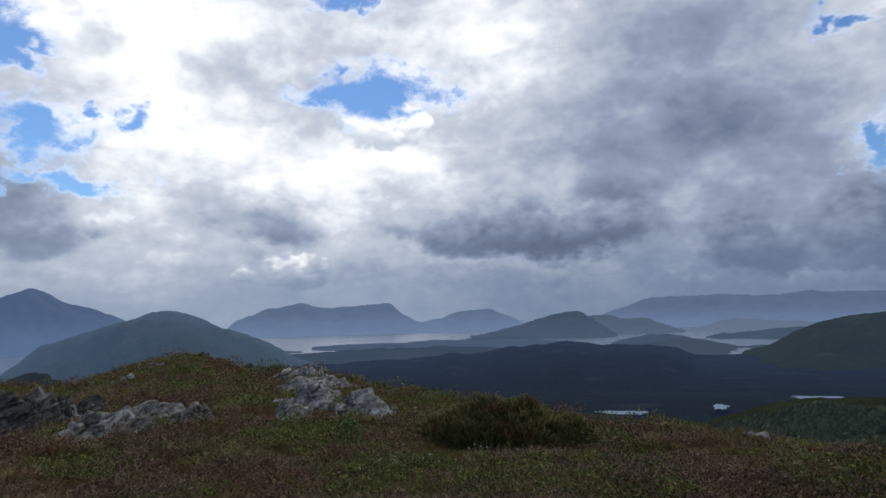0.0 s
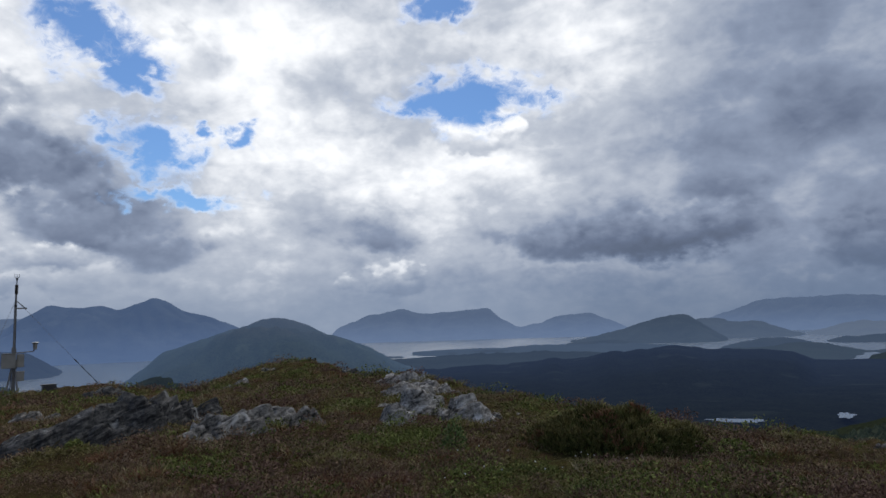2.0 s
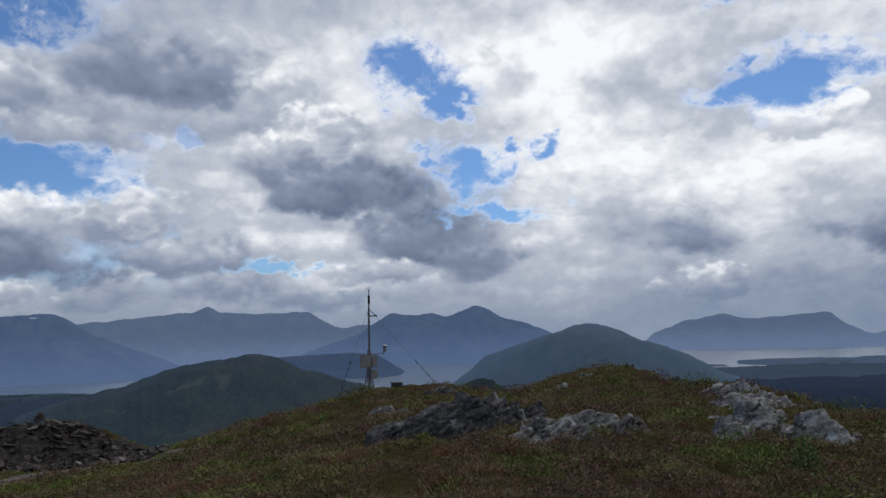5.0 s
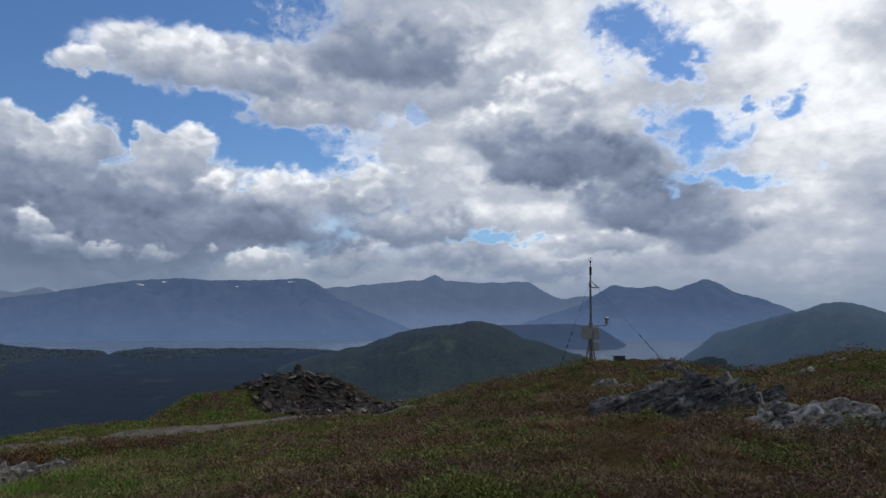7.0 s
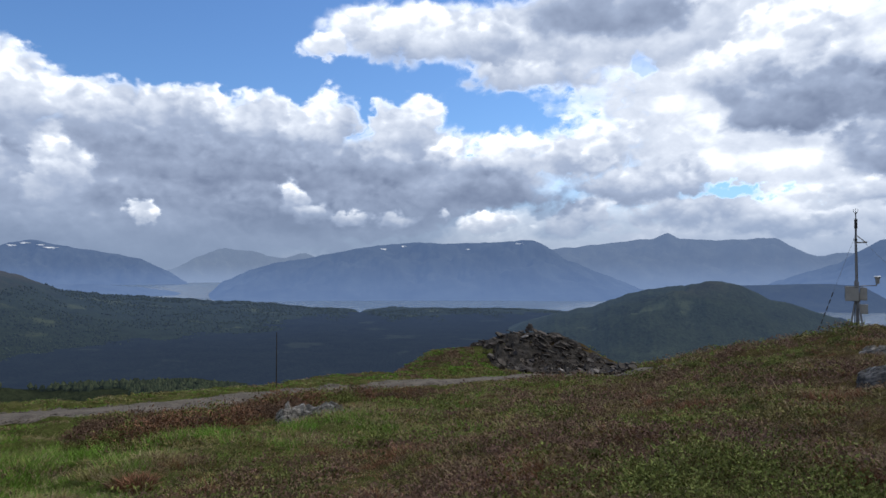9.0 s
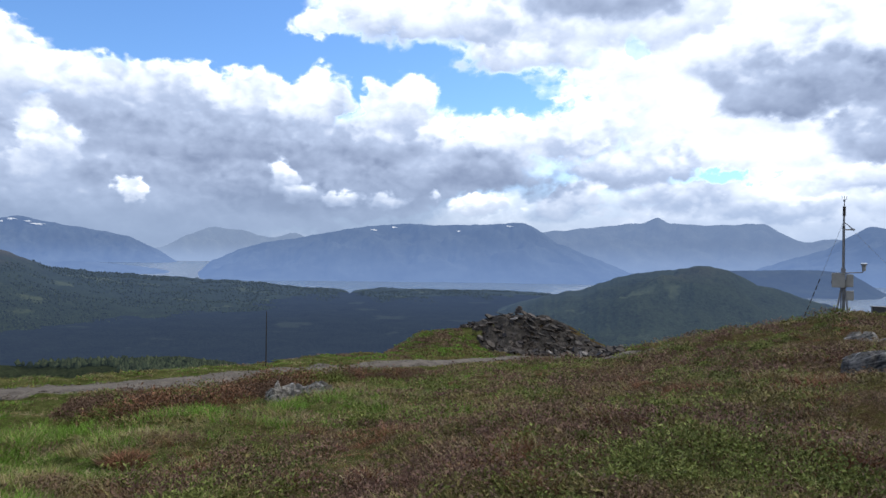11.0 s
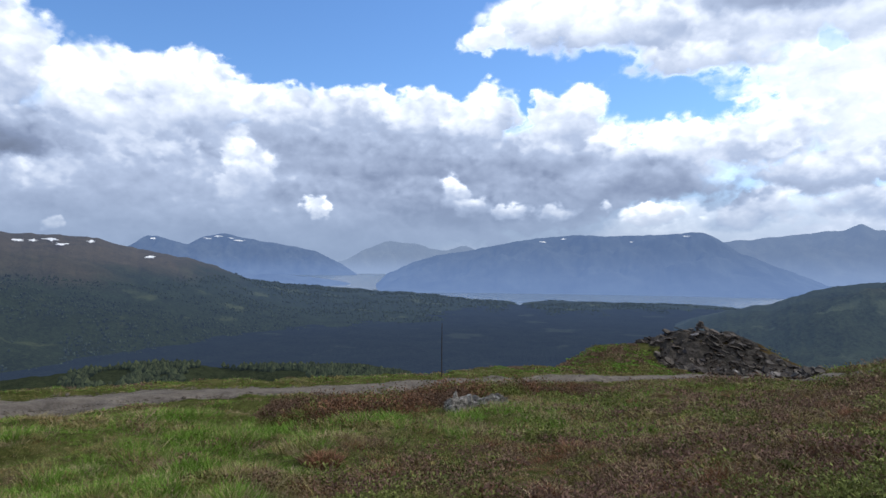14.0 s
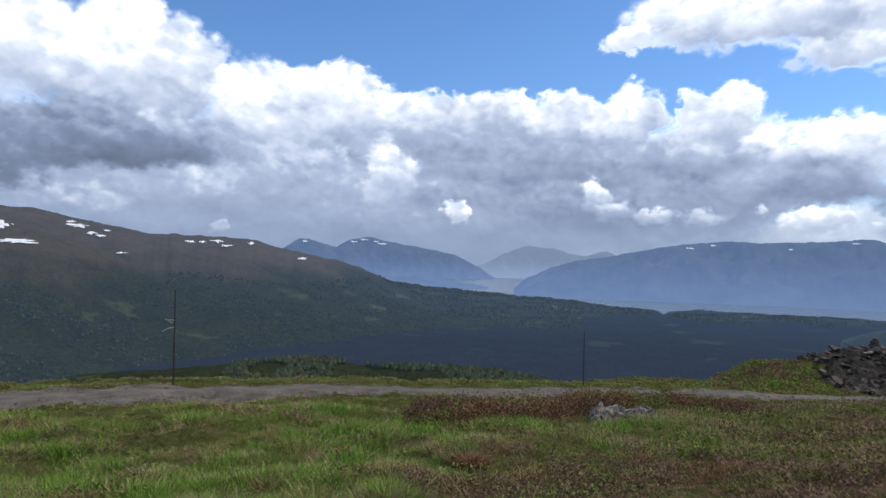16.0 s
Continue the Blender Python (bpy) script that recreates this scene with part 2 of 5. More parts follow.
build_sky()
sun_lamp = new("sun", bpy.data.lights.new("sun", "SUN"))
sun_lamp.data.energy, sun_lamp.data.angle, sun_lamp.data.color = 1.5, radians(12), (1.0, 0.88, 0.70)
sun_lamp.matrix_world = look(aim(SUN_AZ, SUN_EL) * 100, (0, 0, 0))


# ---- materials ----
def material(name, rough=0.9, metal=0.0):
    """An empty material: its node helper, the shader, and the place in the world for textures."""
    m = bpy.data.materials.new(name)
    m.use_nodes = True
    N = Nodes(m.node_tree)
    shader = N.node("ShaderNodeBsdfPrincipled", Roughness=rough, Metallic=metal)
    out = N.node("ShaderNodeOutputMaterial")
    N.tree.links.new(shader.outputs[0], out.inputs[0])
    return m, N, shader, N.node("ShaderNodeNewGeometry").outputs["Position"]


def relief(N, shader, height, strength, distance):
    bump = N.node("ShaderNodeBump", Height=height, Strength=strength, Distance=distance)
    N.tree.links.new(bump.outputs[0], shader.inputs["Normal"])


def two_tone(name, dark, light, scale, rough=0.9, metal=0.0, fine=8.0, bump=0.3, distance=0.01, mid=None):
    """Grain and stains: two sizes of noise between two or three colours, with a fine relief."""
    m, N, shader, place = material(name, rough, metal)
    shader.inputs["Specular IOR Level"].default_value = 0.5 if rough < 0.7 else 0.12
    big, small = N.noise(place, scale, 4.0, 0.55), N.noise(place, scale * fine, 6.0, 0.6)
    v = N.math("MULTIPLY_ADD", small, 0.5, N.math("MULTIPLY", big, 0.5))
    stops = [(0.36, dark), (0.64, light)] if mid is None else [(0.36, dark), (0.5, mid), (0.64, light)]
    N.put(shader.inputs["Base Color"], N.ramp(v, stops))
    relief(N, shader, small, bump, distance)
    return m


def plain_shift(name, base, spread=0.2, rough=0.8):
    """Small foliage: each island a little lighter or darker."""
    m, N, shader, place = material(name, rough)
    tell = N.node("ShaderNodeNewGeometry").outputs["Random Per Island"]
    shader.inputs["Specular IOR Level"].default_value = 0.05
    low = tuple(c * (1 - spread) for c in base)
    high = tuple(c * (1 + spread) for c in base)
    N.put(shader.inputs["Base Color"], N.mix(tell, low, high))
    return m


def far_land(name, green, haze_glow, strength):
    """A distant mountain: wooded rock, with the haze of miles of bright air painted in as emission, thicker low down.
    """
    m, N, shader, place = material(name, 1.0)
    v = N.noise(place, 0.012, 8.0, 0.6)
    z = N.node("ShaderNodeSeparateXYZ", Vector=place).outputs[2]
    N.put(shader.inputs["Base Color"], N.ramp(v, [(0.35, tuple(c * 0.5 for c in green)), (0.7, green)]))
    N.put(shader.inputs["Emission Color"], (*haze_glow, 1))
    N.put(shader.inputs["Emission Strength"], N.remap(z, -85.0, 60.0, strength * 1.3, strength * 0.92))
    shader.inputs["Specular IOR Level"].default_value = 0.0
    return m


def hill_land(name, woods, moor, meadow, line=-20.0, blend=30.0, haze_glow=(0, 0, 0), near=0.6):
    """A wooded hillside: trees low down, brown moor higher up, pale clearings. Distance haze is painted in as emission,
    stronger farther off.
    """
    m, N, shader, place = material(name, 1.0)
    shader.inputs["Specular IOR Level"].default_value = 0.0
    z = N.node("ShaderNodeSeparateXYZ", Vector=place).outputs[2]
    big, mid, small = N.noise(place, 0.008, 5.0, 0.6), N.noise(place, 0.045, 5.0, 0.6), N.noise(place, 0.35, 4.0, 0.6)
    tree = N.ramp(N.math("MULTIPLY_ADD", small, 0.6, N.math("MULTIPLY", mid, 0.4)),
                  [(0.36, tuple(c * 0.45 for c in woods)), (0.62, woods)])
    heath = N.ramp(N.math("MULTIPLY_ADD", small, 0.4, N.math("MULTIPLY", mid, 0.6)),
                   [(0.35, tuple(c * 0.6 for c in moor)), (0.65, moor)])
    high = N.remap(N.math("MULTIPLY_ADD", N.math("SUBTRACT", big, 0.5), 90.0, z), line - blend, line + blend)
    colour = N.mix(high, tree, heath)
    open_land = N.math("MULTIPLY", N.remap(N.noise(place, 0.016, 4.0, 0.55, 0.3), 0.60, 0.68), N.math("SUBTRACT", 1.0, high))
    colour = N.mix(open_land, colour, meadow)
    N.put(shader.inputs["Base Color"], colour)
    N.put(shader.inputs["Emission Color"], (*haze_glow, 1))
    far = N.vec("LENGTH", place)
    N.put(shader.inputs["Emission Strength"], N.remap(far, 450.0, 1250.0, near, 1.5) if max(haze_glow) > 0 else 0.0)
    relief(N, shader, small, 0.8, 3.0)
    return m


# the bluish emission of each far range paints in the haze before it
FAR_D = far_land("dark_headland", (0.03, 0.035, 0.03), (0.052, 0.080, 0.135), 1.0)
WATER, _n, _s, _p = material("fjord_water", 0.2)
_n.put(_s.inputs["Base Color"], (0.14, 0.19, 0.25, 1))
_s.inputs["IOR"].default_value = 1.33
relief(_n, _s, _n.noise(_p, 0.08, 3.0, 0.6), 0.22, 2.0)

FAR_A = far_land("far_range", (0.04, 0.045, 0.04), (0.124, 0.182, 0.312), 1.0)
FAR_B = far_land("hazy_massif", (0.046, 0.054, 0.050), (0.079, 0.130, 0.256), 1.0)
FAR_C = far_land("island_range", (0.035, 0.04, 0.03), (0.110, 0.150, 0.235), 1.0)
# last colour of each: bluish emission that paints haze onto the slope
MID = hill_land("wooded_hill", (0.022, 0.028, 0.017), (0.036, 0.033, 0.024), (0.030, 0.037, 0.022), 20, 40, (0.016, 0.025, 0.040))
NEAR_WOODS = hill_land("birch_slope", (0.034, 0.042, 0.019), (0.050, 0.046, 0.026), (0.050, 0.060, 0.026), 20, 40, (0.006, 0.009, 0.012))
# DARK and VALE: base colours lowered to paint in cloud shadow
DARK = hill_land("painted_shade_woods", (0.016, 0.021, 0.014), (0.022, 0.025, 0.018), (0.022, 0.028, 0.02), 40, 40, (0.0150, 0.0245, 0.056))
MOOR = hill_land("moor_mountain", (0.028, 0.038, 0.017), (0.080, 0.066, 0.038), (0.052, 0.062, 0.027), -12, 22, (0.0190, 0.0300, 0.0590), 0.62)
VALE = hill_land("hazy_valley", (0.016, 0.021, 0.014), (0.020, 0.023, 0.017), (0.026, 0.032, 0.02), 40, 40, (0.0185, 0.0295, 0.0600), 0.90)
SNOW = two_tone("old_snow", (0.55, 0.58, 0.62), (0.85, 0.87, 0.9), 0.3)



def rock_material(name, dark, mid, pale, lichen):
    """Layered grey rock: bands along the bedding, dark cracks, pale lichen blotches, moss in the hollows."""
    m, N, shader, place = material(name, 0.95)
    shader.inputs["Specular IOR Level"].default_value = 0.15
    xyz = N.node("ShaderNodeSeparateXYZ", Vector=place).outputs
    dip = N.math("MULTIPLY_ADD", xyz[0], -0.36, N.math("MULTIPLY_ADD", xyz[1], -0.20, xyz[2]))
    bed = N.node("ShaderNodeCombineXYZ", X=xyz[0], Y=xyz[1], Z=N.math("MULTIPLY", dip, 3.6)).outputs[0]
    bands, grain, blot = N.noise(bed, 2.4, 7.0, 0.66, 1.1), N.noise(place, 16.0, 6.0, 0.65), N.noise(place, 3.1, 5.0, 0.6, 0.8)
    v = N.math("MULTIPLY_ADD", grain, 0.35, N.math("MULTIPLY", bands, 0.65))
    stone = N.ramp(v, [(0.40, dark), (0.50, mid), (0.62, pale)])
    stone = N.mix(N.math("MULTIPLY", N.remap(blot, 0.60, 0.68), 0.8), stone, lichen)
    up = N.node("ShaderNodeSeparateXYZ", Vector=N.node("ShaderNodeNewGeometry").outputs["Normal"]).outputs[2]
    green = N.math("MULTIPLY", N.remap(N.noise(place, 2.2, 5.0, 0.6), 0.54, 0.62), N.remap(up, 0.55, 0.9))
    N.put(shader.inputs["Base Color"], N.mix(green, stone, (0.075, 0.058, 0.026)))
    relief(N, shader, N.math("ADD", bands, N.math("MULTIPLY", grain, 0.5)), 0.9, 0.06)
    return m


ROCK = rock_material("lichen_rock", (0.020, 0.019, 0.018), (0.205, 0.195, 0.180), (0.46, 0.445, 0.42), (0.52, 0.515, 0.50))
DARK_ROCK = rock_material("dark_slate", (0.012, 0.012, 0.013), (0.060, 0.059, 0.058), (0.19, 0.18, 0.168), (0.36, 0.36, 0.345))
GREY_ROCK = rock_material("grey_rock", (0.015, 0.015, 0.015), (0.150, 0.142, 0.130), (0.36, 0.342, 0.318), (0.44, 0.435, 0.42))
GRAVEL = two_tone("gravel", (0.055, 0.047, 0.038), (0.185, 0.16, 0.132), 2.0, 0.95, fine=14.0, bump=0.8, distance=0.02, mid=(0.12, 0.104, 0.086))
STEEL = two_tone("galvanised_steel", (0.10, 0.10, 0.105), (0.20, 0.20, 0.205), 6.0, 0.55, 0.4, bump=0.05)
BOX_GREY = two_tone("grey_enclosure", (0.155, 0.152, 0.142), (0.23, 0.226, 0.21), 5.0, 0.5, bump=0.05)
BLACK = two_tone("black_plastic", (0.012, 0.012, 0.013), (0.03, 0.03, 0.032), 8.0, 0.5, bump=0.1)
WHITE = two_tone("white_plastic", (0.66, 0.66, 0.65), (0.8, 0.8, 0.79), 8.0, 0.4, bump=0.03)
STAKE = two_tone("tarred_stake", (0.018, 0.016, 0.015), (0.05, 0.045, 0.04), 9.0, 0.8)
DRY_WOOD = two_tone("bleached_wood", (0.22, 0.20, 0.18), (0.48, 0.46, 0.43), 9.0, 0.85)


def ground_material():
    """Heather moor: brown and rust patches among green moss, fresh grass towards the track."""
    m, N, shader, place = material("moor_ground", 1.0)
    shader.inputs["Specular IOR Level"].default_value = 0.0
    big, mid, small = N.noise(place, 0.45, 4.0, 0.6, 0.4), N.noise(place, 2.2, 5.0, 0.6), N.noise(place, 14.0, 5.0, 0.65)
    moor = N.ramp(N.math("MULTIPLY_ADD", small, 0.45, N.math("MULTIPLY", mid, 0.55)),
                  [(0.34, (0.018, 0.011, 0.005)), (0.47, (0.060, 0.042, 0.022)), (0.58, (0.066, 0.060, 0.020)), (0.7, (0.13, 0.105, 0.055))])
    green = N.ramp(N.math("MULTIPLY_ADD", small, 0.5, N.math("MULTIPLY", mid, 0.5)),
                   [(0.34, (0.022, 0.025, 0.008)), (0.5, (0.062, 0.070, 0.022)), (0.68, (0.13, 0.12, 0.05))])
    xyz = N.node("ShaderNodeSeparateXYZ", Vector=place).outputs
    lush = N.math("MULTIPLY_ADD", xyz[1], -0.09, N.math("MULTIPLY", xyz[0], -0.05))
    share = N.remap(N.math("ADD", N.math("MULTIPLY", big, 1.2), lush), 0.65, 1.0)
    N.put(shader.inputs["Base Color"], N.mix(share, moor, green))
    relief(N, shader, N.math("ADD", mid, small), 1.0, 0.06)
    return m


GROUND = ground_material()


# ---- helpers for shapes ----
def part(name, bm, mat, parent=None, label="", smooth=False):
    """One bmesh as one mesh object, under a thing or a part when one is given."""
    me = bpy.data.meshes.new(name)
    bm.to_mesh(me)
    bm.free()
    me.materials.append(mat)
    if smooth:
        me.polygons.foreach_set("use_smooth", [True] * len(me.polygons))
    ob = new(name, me)
    if parent is not None:
        ob.parent = parent
    return tagged(ob, label)


def sheet(name, verts, faces, mats, smooth=True, slots=None):
    """A mesh object from arrays of corners and faces."""
    me = bpy.data.meshes.new(name)
    verts, faces = np.asarray(verts, dtype=np.float32), np.asarray(faces, dtype=np.int32)
    n, k = faces.shape
    me.vertices.add(len(verts))
    me.vertices.foreach_set("co", verts.ravel())
    me.loops.add(n * k)
    me.loops.foreach_set("vertex_index", faces.ravel())
    me.polygons.add(n)
    me.polygons.foreach_set("loop_start", np.arange(0, n * k, k, dtype=np.int32))
    for m in mats:
        me.materials.append(m)
    if slots is not None:
        me.polygons.foreach_set("material_index", np.asarray(slots, dtype=np.int32))
    me.polygons.foreach_set("use_smooth", np.full(n, smooth))
    me.update(calc_edges=True)
    me.validate()
    return new(name, me)


def grid_faces(rows, cols, wrap=False):
    i, j = np.meshgrid(np.arange(rows - 1), np.arange(cols if wrap else cols - 1), indexing="ij")
    a, b = i * cols + j, i * cols + (j + 1) % cols
    return np.stack([a, b, b + cols, a + cols], -1).reshape(-1, 4)


def value_noise(x, y, seed=0):
    """Smooth noise between -1 and 1 over arrays of places."""
    x0, y0 = np.floor(x).astype(np.int64), np.floor(y).astype(np.int64)
    fx, fy = x - x0, y - y0
    fx, fy = fx * fx * (3 - 2 * fx), fy * fy * (3 - 2 * fy)

    def cell(i, j):
        h = (i * 374761393 + j * 668265263 + seed * 974634777) & 0xFFFFFFFF
        h = ((h ^ (h >> 13)) * 1274126177) & 0xFFFFFFFF
        return ((h ^ (h >> 16)) & 0xFFFF) / 32767.5 - 1

    top = cell(x0, y0) * (1 - fx) + cell(x0 + 1, y0) * fx
    low = cell(x0, y0 + 1) * (1 - fx) + cell(x0 + 1, y0 + 1) * fx
    return top * (1 - fy) + low * fy


def fractal(x, y, octaves=5, seed=0, gain=0.5):
    total, amp = 0.0, 1.0
    for k in range(octaves):
        total = total + amp * value_noise(x * 2.03 ** k + 7.1 * k, y * 2.03 ** k - 3.7 * k, seed + k)
        amp *= gain
    return total


def tan_deg(a):
    return np.tan(np.radians(a))


# ---- the summit: heights by direction (degrees from +y) and distance from the viewpoint ----
AZ = [-180, -90, -60, -33, -24, -15, -8, -2, 5, 11, 15, 19, 24, 28, 33, 39, 46, 52, 56, 60, 65, 72, 80, 85, 94, 103, 112, 127, 150, 180]
Z_NEAR = [-1.4, -1.5, -1.6, -1.6, -1.55, -1.5, -1.5, -1.48, -1.46, -1.44, -1.42, -1.4, -1.4, -1.4, -1.4, -1.4, -1.42, -1.44, -1.45, -1.5, -1.58, -1.75, -1.85, -1.9, -1.95, -1.95, -1.95, -1.9, -1.7, -1.4]
R_MID = [9, 8, 8, 8.5, 9, 9.5, 9.5, 11, 14, 15, 15, 15, 14, 14, 15, 17, 20, 24, 30, 32, 28, 23.5, 20, 18.5, 16.5, 15.5, 14.5, 13.5, 12, 9]
E_MID = [-9, -10.7, -11.2, -11.2, -10.6, -9.9, -9.1, -8.3, -6.6, -5.7, -5.6, -5.4, -5.8, -6.2, -5.6, -5.2, -6.2, -7.6, -8.6, -8.60, -8.95, -9.45, -10.0, -10.2, -10.52, -10.64, -10.7, -10.6, -10, -9]
R_TOP = [20, 12, 10.5, 10.5, 11, 12.5, 13, 15, 18, 20, 23, 29, 28, 26, 24.5, 25.5, 30, 33, 40, 42, 40, 34, 28, 25, 22, 20.5, 19, 18, 19, 20]
E_TOP = [-5, -9.5, -10.3, -10.3, -9.6, -8.65, -7.9, -6.9, -5.1, -3.75, -3.7, -2.35, -3.3, -4.55, -3.7, -3.95, -5.45, -7.0, -7.9, -8.05, -8.1, -8.4, -8.75, -9.2, -9.55, -9.35, -9.1, -8.85, -8, -5]
TRACK_WIDTH = 2.6
SEA = -80.0


def smooth_interp(a, xs, ys):
    """Interpolation with rounded corners: the mean of three looks at the polyline."""
    return (np.interp(a - 1.0, xs, ys) + 2 * np.interp(a, xs, ys) + np.interp(a + 1.0, xs, ys)) / 4


def ground_z(az, r, rough=True):
    """Height of the summit ground."""
    az, r = np.broadcast_arrays(np.asarray(az, float), np.asarray(r, float))
    zn, rm, rt = (smooth_interp(az, AZ, v) for v in (Z_NEAR, R_MID, R_TOP))
    zm, zt = rm * smooth_interp(az, AZ, tan_deg(E_MID)), rt * smooth_interp(az, AZ, tan_deg(E_TOP))
    rn = 6.0
    z = np.where(r < rn, -1.6 + (zn + 1.6) * r / rn,
        np.where(r < rm, zn + (zm - zn) * (r - rn) / (rm - rn),
        np.where(r < rt, zm + (zt - zm) * (r - rm) / np.maximum(rt - rm, 0.1), 0)))
    # beyond the brow the flank falls to the valley floor
    s = np.clip((r - rt) / (540 - rt), 0, 1)
    fall = zt + (SEA - 4 - zt) * (1 - (1 - s) ** 2.4)
    z = np.where(r >= rt, fall, z)
    x, y = -np.sin(np.radians(az)) * r, np.cos(np.radians(az)) * r
    # grassy bank that carries the stone heap
    z = z + 2.02 * np.exp(-(((x + 34.35) / 2.05) ** 2 + ((y - 17.83) / 4.34) ** 2) ** 1.2)
    z = z + 0.9 * np.exp(-(((x + 33.96) / 3.65) ** 2 + ((y - 11.58) / 2.2) ** 2))
    # a shallow trough with low hummocks before the track
    z = z - np.clip((az - 66) / 5, 0, 1) * np.clip((102 - az) / 4, 0, 1) * np.exp(-((r - rm + 2.8) / 1.9) ** 2) * (0.24 - 0.10 * value_noise(x * 1.1, y * 1.1, 5))
    if rough:
        on_track = np.clip(1 - np.abs(r - rm - TRACK_WIDTH / 2) / 1.8, 0, 1) * np.clip((az - 54) / 4, 0, 1) * (az < 160)
        calm = 1 - 0.85 * on_track
        z = z + calm * (0.10 * fractal(x * 0.45, y * 0.45, 4, 3) * np.clip(r / 8, 0.3, 1) + 0.040 * fractal(x * 2.1, y * 2.1, 3, 9)
            + 0.17 * np.clip(1 - r / 34, 0, 1) * np.clip((r - 2) / 3, 0, 1) * (0.32 - np.abs(value_noise(x * 1.25 + 0.4 * value_noise(x * 2, y * 2, 8), y * 1.25, 15))))
        z = z + np.clip((r - 60) / 200, 0, 1) * 5 * fractal(x * 0.02, y * 0.02, 5, 4)
    return z


def at(az, r, lift=0.0):
    """The point of the ground in a direction, at a distance."""
    return Vector((-math.sin(radians(az)) * r, math.cos(radians(az)) * r, float(ground_z(az, r)) + lift))


def build_ground():
    az = np.concatenate([np.arange(-180, -40, 2.0), np.arange(-40, 132, 0.3), np.arange(132, 180, 2.0)])
    r = np.concatenate([np.linspace(0.005, 4, 9), 4 * (60 / 4) ** np.linspace(0.02, 1, 210), 60 * 10 ** np.linspace(0.03, 0.98, 40)])
    A, R = np.meshgrid(az, r, indexing="xy")
    Z = ground_z(A, R)
    V = np.stack([-np.sin(np.radians(A)) * R, np.cos(np.radians(A)) * R, Z], -1).reshape(-1, 3)
    ob = sheet("ground", V, grid_faces(len(r), len(az), True)[:, ::-1], [GROUND])
    return tagged(ob, "heather and moss covered mountain top", "ground", kind="structure")


build_ground()


def build_water():
    a = np.radians(np.arange(0, 360, 3.0))
    r = np.array([300, 600, 1200, 2400, 4990.0])
    V = np.stack([np.outer(r, np.cos(a)), np.outer(r, np.sin(a)), np.full((5, len(a)), SEA)], -1).reshape(-1, 3)
    return tagged(sheet("water", V, grid_faces(5, len(a), True), [WATER]), "still grey fjord water far below the summit", "water", kind="structure")


build_water()


# ---- hills and mountains round the fjord ----
SLOPES = {}


def ridge(name, crest, distance, front, back, mat, label, seed, rugged=0.06, foot=SEA - 6, gully=0.16, hump=1.5, kind="structure", taper=True):
    """A mountain whose skyline runs through crest, pairs of azimuth and elevation in degrees, at a distance that may vary
    along it; it slopes down over front and back metres."""
    crest = sorted(crest)
    xs, ys = [c[0] for c in crest], [c[1] for c in crest]
    step = 0.12
    az = np.arange(xs[0], xs[-1] + step, step)
    ex = (np.interp(az - 0.25, xs, ys) + np.interp(az, xs, ys) + np.interp(az + 0.25, xs, ys)) / 3
    rc = np.interp(az, *zip(*sorted(distance))) if isinstance(distance, list) else np.full(len(az), float(distance))
    ex = ex + rugged * fractal(az * 1.1, az * 0 + seed, 5, seed, 0.6)
    zc = rc * tan_deg(ex)
    if taper:
        zc = np.maximum(zc, foot + 1)
    s = np.concatenate([-(np.linspace(1, 0, 46) ** 1.25), np.linspace(0, 1, 14)[1:] ** 1.3])
    S, A = np.meshgrid(s, az, indexing="ij")
    R = rc[None, :] + np.where(S < 0, S * front, S * back)
    t = np.abs(S)
    rise = zc[None, :] - foot
    X, Y = -np.sin(np.radians(A)) * R, np.cos(np.radians(A)) * R
    size = max(60.0, front * 0.22)
    wear = fractal(X / size, Y / size, 6, seed + 40, 0.55)
    shape = 1 - t ** hump
    Z = foot + rise * shape + rise * gully * wear * np.clip(t * 5, 0, 1) * np.clip((1 - t) * 3, 0, 1) * np.where(S < 0, 1, 0.4)
    # nothing in front may stand above the skyline
    lid = zc[None, :] * R / rc[None, :]
    Z = np.where((S < 0) & (t > 0.02), np.minimum(Z, lid - rise * 0.012 * np.clip(t * 8, 0, 1)), Z)
    V = np.stack([X, Y, Z], -1).reshape(-1, 3)
    ob = sheet(name, V, grid_faces(len(s), len(az))[:, ::-1], [mat])
    SLOPES[name] = SLOPES[seed] = V.reshape(len(s), len(az), 3)[:46]
    return tagged(ob, label, "mountain" if "mountain" in name or "massif" in name else "hill", kind=kind)


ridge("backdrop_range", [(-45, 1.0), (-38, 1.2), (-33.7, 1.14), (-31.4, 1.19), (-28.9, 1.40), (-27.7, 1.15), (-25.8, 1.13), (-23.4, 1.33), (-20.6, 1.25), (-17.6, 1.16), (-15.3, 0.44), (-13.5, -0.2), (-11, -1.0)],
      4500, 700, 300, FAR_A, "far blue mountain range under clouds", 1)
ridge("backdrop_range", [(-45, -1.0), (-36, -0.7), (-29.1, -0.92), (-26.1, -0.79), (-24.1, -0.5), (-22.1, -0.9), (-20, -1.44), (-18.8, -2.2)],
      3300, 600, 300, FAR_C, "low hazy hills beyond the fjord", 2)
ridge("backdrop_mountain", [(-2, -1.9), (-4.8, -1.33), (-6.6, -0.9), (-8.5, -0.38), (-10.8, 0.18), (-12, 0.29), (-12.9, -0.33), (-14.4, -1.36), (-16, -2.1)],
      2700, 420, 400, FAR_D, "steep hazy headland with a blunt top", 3)
